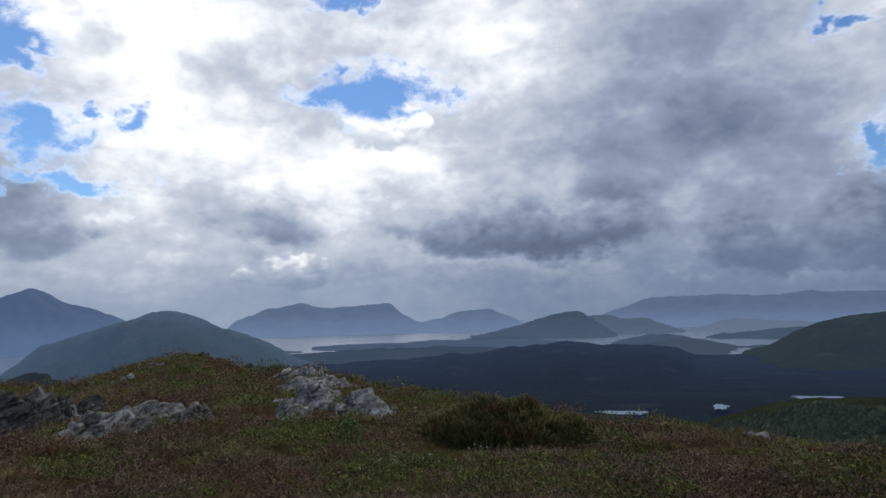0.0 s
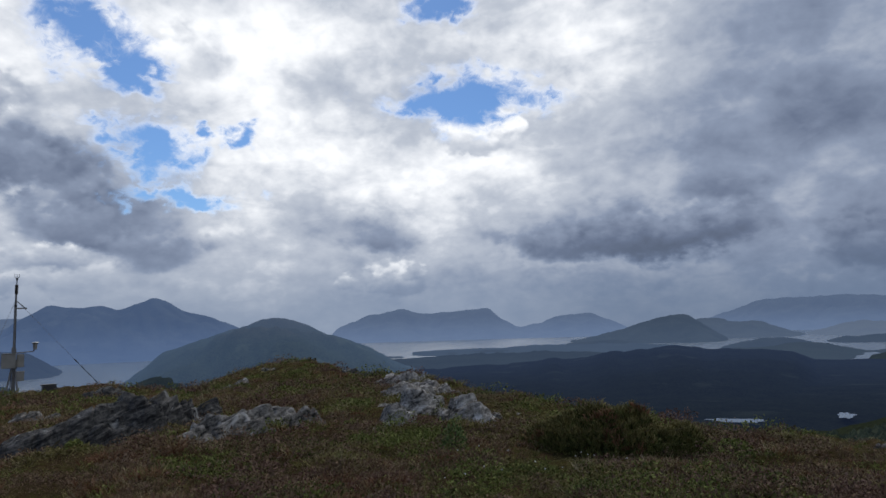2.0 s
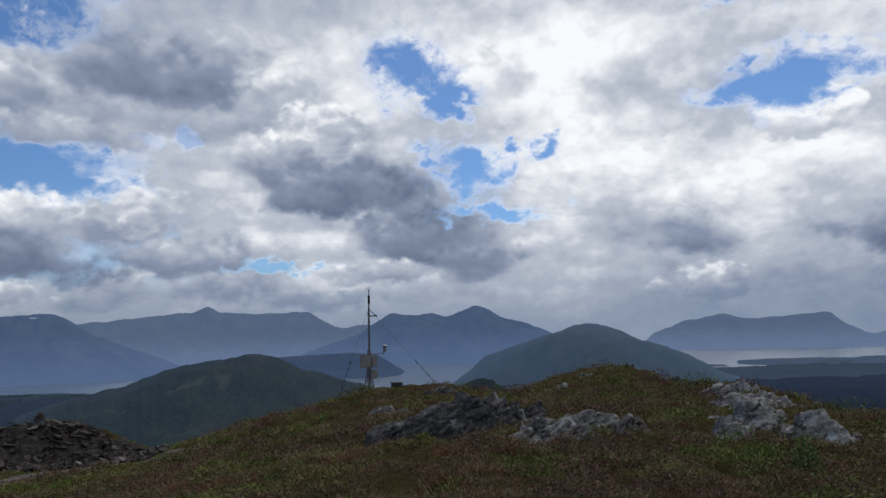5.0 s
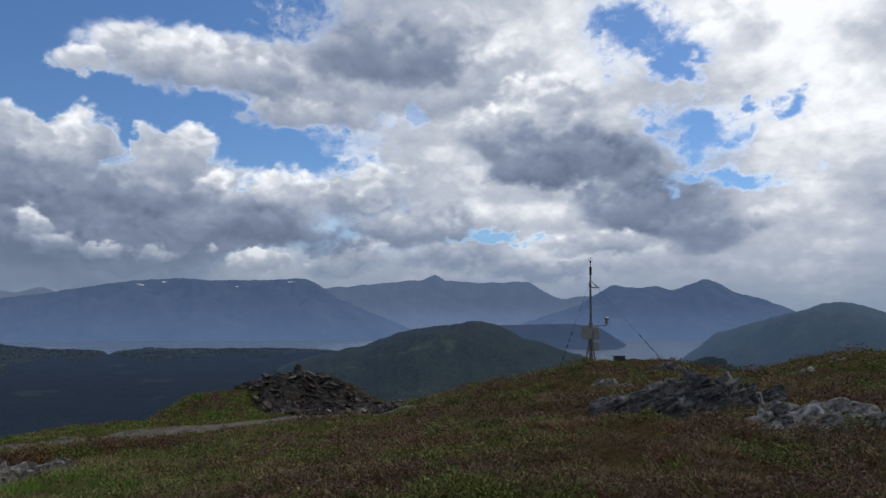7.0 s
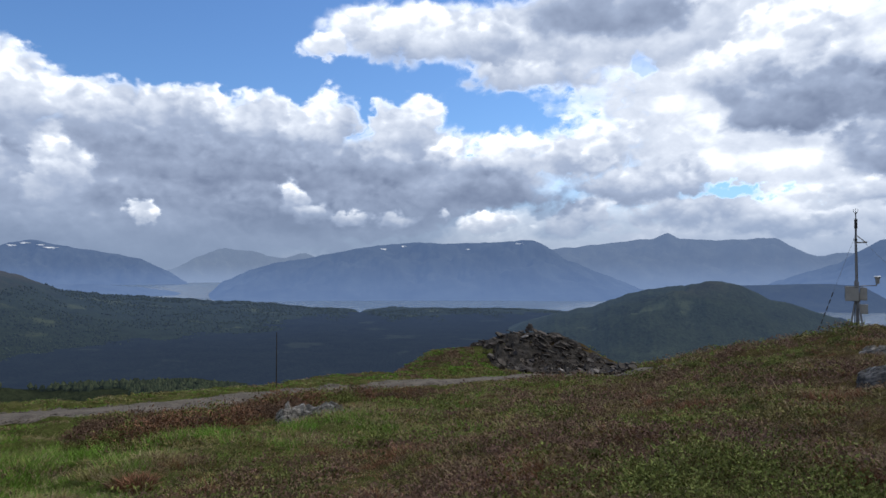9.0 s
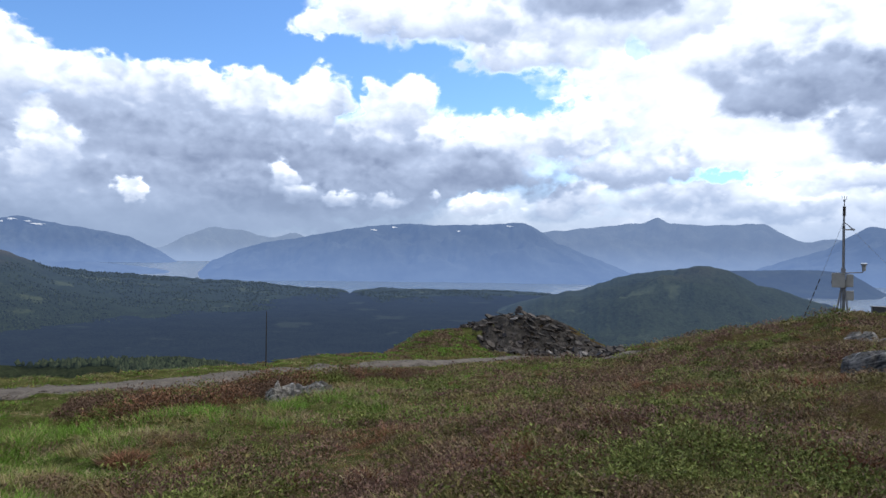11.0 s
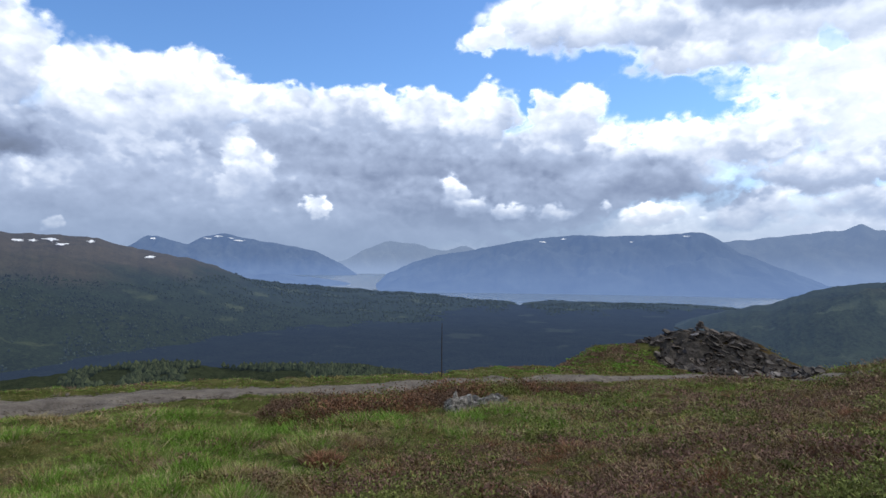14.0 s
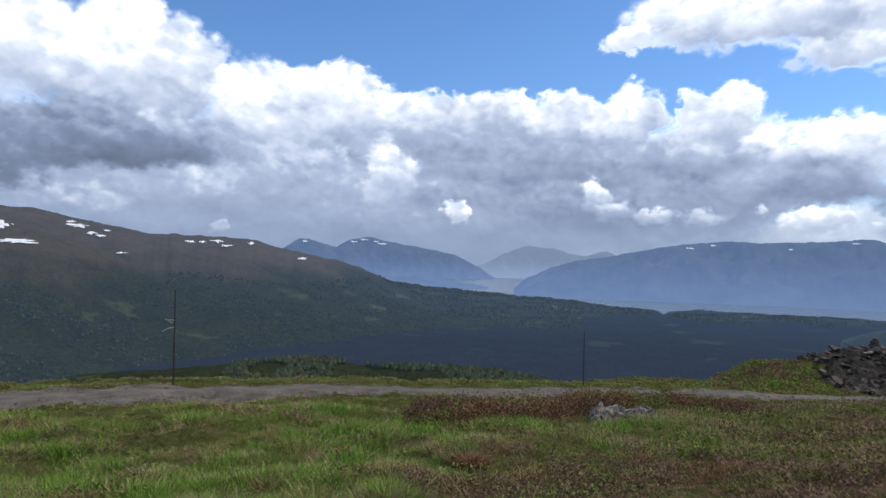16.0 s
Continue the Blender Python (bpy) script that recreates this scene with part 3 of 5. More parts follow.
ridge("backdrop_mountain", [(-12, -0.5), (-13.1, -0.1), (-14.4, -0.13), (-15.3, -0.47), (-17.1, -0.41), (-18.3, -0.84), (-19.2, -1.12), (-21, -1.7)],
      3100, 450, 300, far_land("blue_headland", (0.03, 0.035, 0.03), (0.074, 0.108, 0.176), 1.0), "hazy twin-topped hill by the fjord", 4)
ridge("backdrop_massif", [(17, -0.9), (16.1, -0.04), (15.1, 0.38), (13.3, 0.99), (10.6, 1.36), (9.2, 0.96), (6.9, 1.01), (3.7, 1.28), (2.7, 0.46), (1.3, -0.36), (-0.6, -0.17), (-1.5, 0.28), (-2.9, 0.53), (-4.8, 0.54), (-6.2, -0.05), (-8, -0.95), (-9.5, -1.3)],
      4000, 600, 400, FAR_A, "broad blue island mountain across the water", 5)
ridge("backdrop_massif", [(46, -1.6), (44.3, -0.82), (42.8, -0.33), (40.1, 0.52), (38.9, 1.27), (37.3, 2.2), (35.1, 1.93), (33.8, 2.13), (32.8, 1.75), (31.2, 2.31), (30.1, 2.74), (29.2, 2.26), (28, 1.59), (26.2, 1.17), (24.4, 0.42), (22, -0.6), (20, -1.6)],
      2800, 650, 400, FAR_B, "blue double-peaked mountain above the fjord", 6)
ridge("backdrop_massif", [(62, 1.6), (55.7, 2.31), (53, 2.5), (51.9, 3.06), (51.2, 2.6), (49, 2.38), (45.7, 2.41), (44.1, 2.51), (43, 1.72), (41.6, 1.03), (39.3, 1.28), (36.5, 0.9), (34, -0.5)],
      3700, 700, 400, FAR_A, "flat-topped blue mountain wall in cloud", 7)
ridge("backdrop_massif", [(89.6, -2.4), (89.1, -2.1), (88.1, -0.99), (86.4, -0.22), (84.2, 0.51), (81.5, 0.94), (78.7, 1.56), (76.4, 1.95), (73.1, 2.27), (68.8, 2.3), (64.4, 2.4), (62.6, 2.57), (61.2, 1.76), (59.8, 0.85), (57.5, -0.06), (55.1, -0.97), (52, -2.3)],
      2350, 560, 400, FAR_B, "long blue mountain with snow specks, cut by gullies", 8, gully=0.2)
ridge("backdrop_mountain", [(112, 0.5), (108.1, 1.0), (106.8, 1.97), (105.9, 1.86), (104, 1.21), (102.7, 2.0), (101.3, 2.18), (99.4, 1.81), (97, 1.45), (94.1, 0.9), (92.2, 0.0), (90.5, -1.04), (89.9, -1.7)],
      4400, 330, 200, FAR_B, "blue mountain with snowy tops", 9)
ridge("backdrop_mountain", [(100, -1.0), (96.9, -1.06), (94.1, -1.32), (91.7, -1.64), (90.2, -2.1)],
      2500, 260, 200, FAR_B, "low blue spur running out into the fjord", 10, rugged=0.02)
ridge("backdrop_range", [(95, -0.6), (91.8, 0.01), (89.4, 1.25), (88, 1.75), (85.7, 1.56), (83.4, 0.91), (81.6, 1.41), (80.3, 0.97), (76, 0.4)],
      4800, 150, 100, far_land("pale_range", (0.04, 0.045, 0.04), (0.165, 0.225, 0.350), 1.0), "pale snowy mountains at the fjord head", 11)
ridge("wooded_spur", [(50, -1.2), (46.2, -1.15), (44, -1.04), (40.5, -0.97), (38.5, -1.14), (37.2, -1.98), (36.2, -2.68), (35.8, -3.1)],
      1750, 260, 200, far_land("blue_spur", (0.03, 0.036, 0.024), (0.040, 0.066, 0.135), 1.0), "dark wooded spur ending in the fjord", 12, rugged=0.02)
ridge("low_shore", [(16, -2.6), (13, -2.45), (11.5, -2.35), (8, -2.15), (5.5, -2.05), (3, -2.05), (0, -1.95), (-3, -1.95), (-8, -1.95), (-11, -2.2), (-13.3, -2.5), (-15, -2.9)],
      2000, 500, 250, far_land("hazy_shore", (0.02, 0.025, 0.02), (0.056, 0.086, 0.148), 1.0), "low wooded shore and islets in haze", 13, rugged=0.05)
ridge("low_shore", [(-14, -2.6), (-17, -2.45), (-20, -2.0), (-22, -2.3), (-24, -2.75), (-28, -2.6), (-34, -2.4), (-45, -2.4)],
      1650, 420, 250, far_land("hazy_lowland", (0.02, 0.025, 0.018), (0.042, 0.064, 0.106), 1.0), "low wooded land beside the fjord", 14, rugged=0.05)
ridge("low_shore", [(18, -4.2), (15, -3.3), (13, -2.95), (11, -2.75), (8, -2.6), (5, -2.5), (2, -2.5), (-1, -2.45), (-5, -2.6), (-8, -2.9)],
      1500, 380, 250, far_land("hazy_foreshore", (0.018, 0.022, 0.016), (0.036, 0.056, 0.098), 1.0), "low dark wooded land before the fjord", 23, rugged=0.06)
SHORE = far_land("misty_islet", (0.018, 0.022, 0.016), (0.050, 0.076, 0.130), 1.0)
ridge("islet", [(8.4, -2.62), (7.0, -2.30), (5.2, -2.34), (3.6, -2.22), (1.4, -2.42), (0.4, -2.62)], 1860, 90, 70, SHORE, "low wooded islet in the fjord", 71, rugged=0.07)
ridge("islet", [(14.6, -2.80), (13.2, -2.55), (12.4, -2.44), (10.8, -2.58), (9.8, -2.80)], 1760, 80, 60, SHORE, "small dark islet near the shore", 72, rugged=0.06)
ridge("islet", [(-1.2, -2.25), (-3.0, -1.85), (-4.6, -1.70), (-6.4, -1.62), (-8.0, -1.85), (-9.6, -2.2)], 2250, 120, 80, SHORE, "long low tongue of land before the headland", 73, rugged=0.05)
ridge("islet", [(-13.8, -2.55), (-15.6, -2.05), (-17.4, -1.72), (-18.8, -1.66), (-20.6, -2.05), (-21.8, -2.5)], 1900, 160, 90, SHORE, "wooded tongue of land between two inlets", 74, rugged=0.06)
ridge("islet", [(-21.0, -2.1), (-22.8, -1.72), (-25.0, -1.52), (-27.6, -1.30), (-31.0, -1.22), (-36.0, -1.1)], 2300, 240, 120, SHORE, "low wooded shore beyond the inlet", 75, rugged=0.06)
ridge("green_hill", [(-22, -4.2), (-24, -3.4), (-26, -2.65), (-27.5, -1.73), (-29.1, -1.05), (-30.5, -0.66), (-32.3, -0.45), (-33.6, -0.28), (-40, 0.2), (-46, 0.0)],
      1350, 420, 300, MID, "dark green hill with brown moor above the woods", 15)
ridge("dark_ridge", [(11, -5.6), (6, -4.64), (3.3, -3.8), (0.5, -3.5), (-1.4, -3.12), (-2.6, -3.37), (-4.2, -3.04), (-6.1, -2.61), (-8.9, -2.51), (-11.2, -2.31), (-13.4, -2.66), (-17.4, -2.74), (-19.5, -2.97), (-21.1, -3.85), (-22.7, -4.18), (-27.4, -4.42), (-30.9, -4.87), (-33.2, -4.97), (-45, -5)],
      1150, 560, 300, DARK, "dark forested ridge with painted cloud shadow", 16, rugged=0.05, hump=2.2)
ridge("forest_slope", [(-17, -10.5), (-20.8, -9.16), (-22.9, -8.05), (-24.9, -7.24), (-27.2, -6.59), (-29.1, -6.4), (-33.1, -6.24), (-45, -6.0)],
      400, 230, 110, NEAR_WOODS, "green birch-covered slope below the summit", 17, rugged=0.05, foot=-75)
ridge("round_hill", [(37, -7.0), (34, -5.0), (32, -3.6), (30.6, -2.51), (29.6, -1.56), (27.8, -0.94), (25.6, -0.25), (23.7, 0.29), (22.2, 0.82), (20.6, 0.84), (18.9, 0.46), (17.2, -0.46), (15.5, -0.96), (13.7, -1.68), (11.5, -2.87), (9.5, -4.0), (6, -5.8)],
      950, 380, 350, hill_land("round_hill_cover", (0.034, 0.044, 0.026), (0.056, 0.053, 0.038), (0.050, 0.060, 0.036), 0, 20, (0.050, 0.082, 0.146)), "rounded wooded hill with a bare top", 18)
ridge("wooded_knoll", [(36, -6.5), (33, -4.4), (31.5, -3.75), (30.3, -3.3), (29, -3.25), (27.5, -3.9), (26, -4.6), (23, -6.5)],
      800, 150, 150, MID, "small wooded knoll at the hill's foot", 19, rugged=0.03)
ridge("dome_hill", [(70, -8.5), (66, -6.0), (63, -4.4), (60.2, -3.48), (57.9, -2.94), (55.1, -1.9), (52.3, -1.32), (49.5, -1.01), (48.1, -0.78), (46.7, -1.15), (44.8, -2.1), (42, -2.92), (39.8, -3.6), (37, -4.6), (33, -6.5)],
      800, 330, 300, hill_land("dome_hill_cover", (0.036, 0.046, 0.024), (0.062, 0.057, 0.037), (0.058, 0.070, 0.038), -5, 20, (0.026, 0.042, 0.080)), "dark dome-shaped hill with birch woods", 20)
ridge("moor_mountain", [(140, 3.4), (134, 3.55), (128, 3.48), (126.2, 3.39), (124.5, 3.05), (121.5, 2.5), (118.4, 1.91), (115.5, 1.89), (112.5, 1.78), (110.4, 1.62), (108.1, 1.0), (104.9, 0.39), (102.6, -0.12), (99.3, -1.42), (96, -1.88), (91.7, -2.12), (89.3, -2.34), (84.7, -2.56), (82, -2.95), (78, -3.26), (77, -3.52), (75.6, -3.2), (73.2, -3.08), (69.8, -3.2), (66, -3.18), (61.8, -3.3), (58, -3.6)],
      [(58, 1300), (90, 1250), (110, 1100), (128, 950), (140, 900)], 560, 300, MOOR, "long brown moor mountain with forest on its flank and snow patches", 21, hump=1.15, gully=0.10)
ridge("wooded_shoulder", [(124, -9.2), (117.2, -8.81), (112.2, -8.43), (110.5, -8.19), (107, -8.01), (103.3, -8.15), (101, -8.5), (97.7, -8.55), (94.9, -8.59), (90.6, -8.83), (86, -9.4)],
      330, 150, 120, NEAR_WOODS, "birch-covered shoulder below the gravel track", 22, rugged=0.04, foot=-75)


def build_valley(name, az0, az1, mat, label):
    """The wooded valley floor between the summit and the ridges, just above the water."""
    az, r = np.arange(az0, az1, 0.5), np.linspace(330, 1230, 70)
    A, R = np.meshgrid(az, r, indexing="xy")
    X, Y = -np.sin(np.radians(A)) * R, np.cos(np.radians(A)) * R
    gap = np.clip((A - 26) / 3, 0, 1) * np.clip((40 - A) / 2, 0, 1)
    Z = SEA + 6.0 + 2.2 * fractal(X * 0.006, Y * 0.006, 4, 61) + 1.2 * fractal(X * 0.03, Y * 0.03, 3, 62) - 16 * gap
    V = np.stack([X, Y, Z], -1).reshape(-1, 3)
    ob = sheet(name, V, grid_faces(len(r), len(az))[:, ::-1], [mat])
    return tagged(ob, label, "valley", kind="structure")


build_valley("valley_floor", -60, 33.1, DARK, "dark wooded valley floor with painted cloud shadow")
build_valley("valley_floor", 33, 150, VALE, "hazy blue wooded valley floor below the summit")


def lake(az, el, wide, deep, seed):
    """A small lake on the valley floor, seen in a direction; wide and deep in metres, lying across the view."""
    z = SEA + 11.0
    r = z / math.tan(radians(el))
    c, side, ahead = aim(az, el) * (r / math.cos(radians(el))), Vector((math.cos(radians(az)), math.sin(radians(az)), 0)), Vector((-math.sin(radians(az)), math.cos(radians(az)), 0))
    bm = bmesh.new()
    ring = []
    for k in range(48):
        a = 2 * math.pi * k / 48
        f = 1 + 0.6 * noise.noise((math.cos(a) * 1.9, math.sin(a) * 1.9, seed))
        ring.append(bm.verts.new(Vector((c.x, c.y, z)) + side * (wide * f * math.cos(a)) + ahead * (deep * f * math.sin(a))))
    bm.faces.new(ring)
    return tagged(part("lake", bm, WATER), "small grey lake in the dark valley", "lake", kind="structure")


lake(-15.2, -7.85, 17, 9, 1.0)
lake(-22.4, -7.25, 5, 14, 2.0)
lake(-29.7, -6.40, 26, 12, 3.0)


# ---- the gravel track below the brow ----
def build_track():
    az = np.arange(51, 150, 0.25)
    across = np.linspace(-0.15, TRACK_WIDTH + 0.15, 15)
    rm = smooth_interp(az, AZ, R_MID)
    A, C = np.meshgrid(az, across, indexing="xy")
    R = rm[None, :] + C
    X, Y = -np.sin(np.radians(A)) * R, np.cos(np.radians(A)) * R
    edge = np.minimum(C, TRACK_WIDTH - C) + 0.22 * fractal(X * 0.8, Y * 0.8, 3, 12)
    crown = np.exp(-((C - TRACK_WIDTH / 2) / 0.35) ** 2)
    rut = np.exp(-((np.abs(C - TRACK_WIDTH / 2) - 0.8) / 0.3) ** 2)
    Z = ground_z(A, R) + np.clip(edge * 0.25, -0.06, 0.05) + 0.03 * crown - 0.02 * rut + 0.012 * fractal(X * 3, Y * 3, 3, 13)
    V = np.stack([X, Y, Z], -1).reshape(-1, 3)
    ob = sheet("road", V, grid_faces(len(across), len(az))[:, ::-1], [GRAVEL])
    return tagged(ob, "grey gravel track with two wheel ruts", "track", kind="structure")


build_track()


def build_pebbles():
    """Loose stones on the track."""
    rng = np.random.default_rng(5)
    n = 5000
    az = rng.uniform(54, 135, n)
    r = smooth_interp(az, AZ, R_MID) + rng.uniform(-0.1, TRACK_WIDTH + 0.1, n)
    size = rng.uniform(0.012, 0.035, n) * (1 + 1.2 * (rng.random(n) > 0.93))
    c = np.stack([-np.sin(np.radians(az)) * r, np.cos(np.radians(az)) * r, ground_z(az, r) + 0.035], -1)
    octa = np.array([[1, 0, 0], [0, 1, 0], [-1, 0, 0], [0, -1, 0], [0, 0, 0.6], [0, 0, -0.6]])
    tri = np.array([[0, 1, 4], [1, 2, 4], [2, 3, 4], [3, 0, 4], [1, 0, 5], [2, 1, 5], [3, 2, 5], [0, 3, 5]])
    V = c[:, None, :] + octa[None] * size[:, None, None] * rng.uniform(0.6, 1.3, (n, 6, 1))
    F = tri[None] + (np.arange(n) * 6)[:, None, None]
    ob = sheet("gravel_stones", V.reshape(-1, 3), F.reshape(-1, 3), [GRAVEL], False)
    return tagged(ob, "loose grey gravel on the track", "gravel", kind="stuff")


build_pebbles()


# ---- rock outcrops ----
BARE = []


def on_rock(az, r, share=0.8):
    """Whether bare rock, not turf, lies at a place."""
    x, y = -np.sin(np.radians(az)) * r, np.cos(np.radians(az)) * r
    hit = np.zeros(len(x), bool)
    for cx, cy, wide, deep, turn in BARE:
        u, w = (x - cx) * math.cos(turn) + (y - cy) * math.sin(turn), (y - cy) * math.cos(turn) - (x - cx) * math.sin(turn)
        hit |= (np.abs(u) / wide) ** 2.6 + (np.abs(w) / deep) ** 2.6 < share ** 2.6
    return hit


def outcrop(name, blocks, mat, label, seed, category="rock", grain=0.026):
    """Bedrock breaking through the turf. Blocks: direction, distance, half width, half depth, height above the turf, turn.
    They merge into one worn surface of tilted layers, split by cracks, with its foot under the turf."""
    mid_az, mid_r = np.mean([b[0] for b in blocks]), np.mean([b[1] for b in blocks])
    spots = []
    for az, r, wide, deep, high, yaw in blocks:
        a = math.radians(az - mid_az)
        BARE.append((-math.sin(math.radians(az)) * r, math.cos(math.radians(az)) * r, wide, deep, math.radians(mid_az + yaw)))
        spots.append((-math.sin(a) * r, math.cos(a) * r - mid_r, wide, deep, high, math.radians(yaw)))
    reach = [(x - 1.25 * max(w, d), x + 1.25 * max(w, d), y - 1.25 * max(w, d), y + 1.25 * max(w, d)) for x, y, w, d, h, t in spots]
    x0, x1, y0, y1 = min(q[0] for q in reach), max(q[1] for q in reach), min(q[2] for q in reach), max(q[3] for q in reach)
    step = max(grain, (x1 - x0) / 130)
    U, W = np.meshgrid(np.arange(x0, x1, step), np.arange(y0, y1, step), indexing="xy")
    jog = 0.10 * fractal(U * 3.1, W * 3.1, 3, seed), 0.10 * fractal(U * 3.1, W * 3.1, 3, seed + 1)
    H = np.full(U.shape, -1.0)
    for x, y, wide, deep, high, turn in spots:
        u, w = U + jog[0] - x, W + jog[1] - y
        u, w = u * math.cos(turn) + w * math.sin(turn), -u * math.sin(turn) + w * math.cos(turn)
        d = ((np.abs(u) / wide) ** 2.6 + (np.abs(w) / deep) ** 2.6) ** (1 / 2.6)
        H = np.maximum(H, high * 0.92 * (1 - d ** 2.2) - 0.03)
    # layers: the surface keeps to tilted steps
    thick = 0.21 + 0.06 * value_noise(U * 0.8, W * 0.8, seed + 3)
    bed = (H - 0.32 * U + 0.10 * W + 0.12 * fractal(U * 1.1, W * 1.1, 3, seed + 2)) / thick
    frac = bed - np.floor(bed)
    H = H + thick * (np.where(frac < 0.72, frac * 0.25, 0.18 + (frac - 0.72) * 2.93) - frac)
    crack = np.abs(fractal(U * 1.2 + W * 0.9 + seed, W * 1.6 - U * 0.7, 2, seed + 5))
    side = np.abs(fractal(U * 1.9 - W * 0.4, W * 0.5 + U * 0.9 + seed, 2, seed + 9))
    H = H - 0.07 * np.exp(-(side / 0.05) ** 2)
    H = H - 0.15 * np.exp(-(crack / 0.05) ** 2) + 0.022 * fractal(U * 8, W * 8, 3, seed + 6)
    c, s = math.cos(math.radians(mid_az)), math.sin(math.radians(mid_az))
    X, Y = U * c - (W + mid_r) * s, U * s + (W + mid_r) * c
    Z = ground_z(np.degrees(np.arctan2(-X, Y)), np.hypot(X, Y)) + np.maximum(H, -0.14)
    F = grid_faces(*U.shape)
    keep = (H.ravel()[F] > -0.12).any(1)
    F = F[keep]
    used, F = np.unique(F, return_inverse=True)
    V = np.stack([X, Y, Z], -1).reshape(-1, 3)[used]
    return tagged(sheet(name, V, F.reshape(-1, 4), [mat], False), label, category)


outcrop("rock_outcrop", [(9.7, 12.4, 0.46, 0.8, 0.46, 10), (10.3, 15.0, 0.70, 1.1, 0.44, -15), (11.3, 10.9, 0.32, 0.5, 0.32, 25),
                         (12.4, 10.4, 0.26, 0.3, 0.13, 0), (8.4, 17.0, 0.6, 0.7, 0.28, 20), (11.0, 18.6, 0.9, 0.7, 0.30, 0), (8.9, 13.6, 0.45, 0.5, 0.34, -20)],
        ROCK, "pale grey weathered rock outcrop streaked with lichen", 3)
outcrop("flat_rock", [(6.0, 11.2, 0.52, 0.6, 0.50, 5), (4.9, 11.7, 0.38, 0.4, 0.28, -10)], ROCK, "flat pale rock slab bedded in heather", 21)
outcrop("flat_rock", [(12.9, 12.3, 0.24, 0.2, 0.10, 5)], ROCK, "small pale ledge of rock in heather", 25)
outcrop("flat_rock", [(2.6, 12.3, 0.26, 0.25, 0.09, 0), (1.8, 12.5, 0.15, 0.2, 0.06, 30)], ROCK, "low flush rock nearly hidden by heather", 29)
outcrop("rock_slab", [(27.0, 9.5, 0.50, 0.40, 0.22, 22), (24.9, 9.9, 0.55, 0.5, 0.36, 22), (22.7, 10.4, 0.55, 0.5, 0.44, 22),
                      (20.6, 10.8, 0.42, 0.45, 0.42, 15), (18.6, 11.1, 0.28, 0.35, 0.30, 0)], GREY_ROCK, "long slanting slab of layered grey rock", 41)
outcrop("dark_outcrop", [(38.3, 10.6, 0.42, 0.45, 0.34, 15), (36.2, 10.6, 0.5, 0.5, 0.50, 10), (34.0, 10.7, 0.6, 0.55, 0.64, 0), (31.7, 10.9, 0.58, 0.55, 0.70, -8),
                         (29.6, 11.3, 0.40, 0.5, 0.68, -12), (27.9, 12.0, 0.32, 0.4, 0.54, 10), (26.4, 12.6, 0.26, 0.35, 0.46, 0)],
        DARK_ROCK, "dark steep rock face with pale lichen spots", 57)
outcrop("rock_ledge", [(38.2, 15.5, 0.40, 0.4, 0.22, 15), (37.2, 15.2, 0.3, 0.35, 0.16, 0)], GREY_ROCK, "broken grey ledge below the weather station", 71)
outcrop("rock_ledge", [(34.6, 19.5, 0.5, 0.5, 0.34, 0), (33.2, 20.0, 0.45, 0.5, 0.36, 20), (32.0, 19.6, 0.4, 0.4, 0.28, 0)], DARK_ROCK, "mossy rocks on the brow beside the station", 77)
outcrop("rock_ledge", [(39.4, 11.2, 0.35, 0.4, 0.10, 12), (41.2, 11.0, 0.4, 0.25, 0.06, 10)], ROCK, "low rock ledge flush with the moor", 83)
outcrop("station_rock", [(39.6, 25.1, 0.6, 0.5, 0.13, 0), (37.6, 25.1, 0.9, 0.5, 0.13, 10), (40.6, 24.6, 0.4, 0.4, 0.10, 0)], DARK_ROCK, "low bare rock that carries the weather station", 79)
outcrop("hill_rock", [(24.2, 21.0, 0.38, 0.4, 0.26, 0), (25.0, 20.6, 0.2, 0.3, 0.12, 0)], ROCK, "pale rock on the grassy hummock", 87)
outcrop("hill_rock", [(21.8, 24.0, 0.28, 0.3, 0.16, 0)], ROCK, "small pale rock on the hummock", 89)
outcrop("hill_rock", [(15.2, 21.2, 0.32, 0.3, 0.24, 10), (13.7, 21.0, 0.3, 0.3, 0.22, 0)], DARK_ROCK, "dark rocks along the skyline of the hummock", 91)
outcrop("edge_rock", [(-24.6, 10.2, 0.30, 0.16, 0.17, -25), (-25.6, 10.3, 0.18, 0.14, 0.11, -15)], ROCK, "pale rock at the edge of the brow", 93)
outcrop("flush_rock", [(33.8, 5.2, 0.20, 0.22, 0.05, 0)], ROCK, "pale stone level with the moor", 95)
outcrop("stone_slab", [(83.7, 12.0, 0.17, 0.28, 0.46, 20), (82.6, 12.4, 0.34, 0.22, 0.36, 8), (80.8, 12.7, 0.72, 0.16, 0.34, 5)],
        GREY_ROCK, "ribbed grey stone slab among heather mounds", 101)
outcrop("white_stone", [(90.0, 7.75, 0.12, 0.10, 0.13, 0)], two_tone("pale_quartz", (0.5, 0.49, 0.46), (0.75, 0.74, 0.7), 9.0), "small whitish stone lying in the grass", 107, "stone")


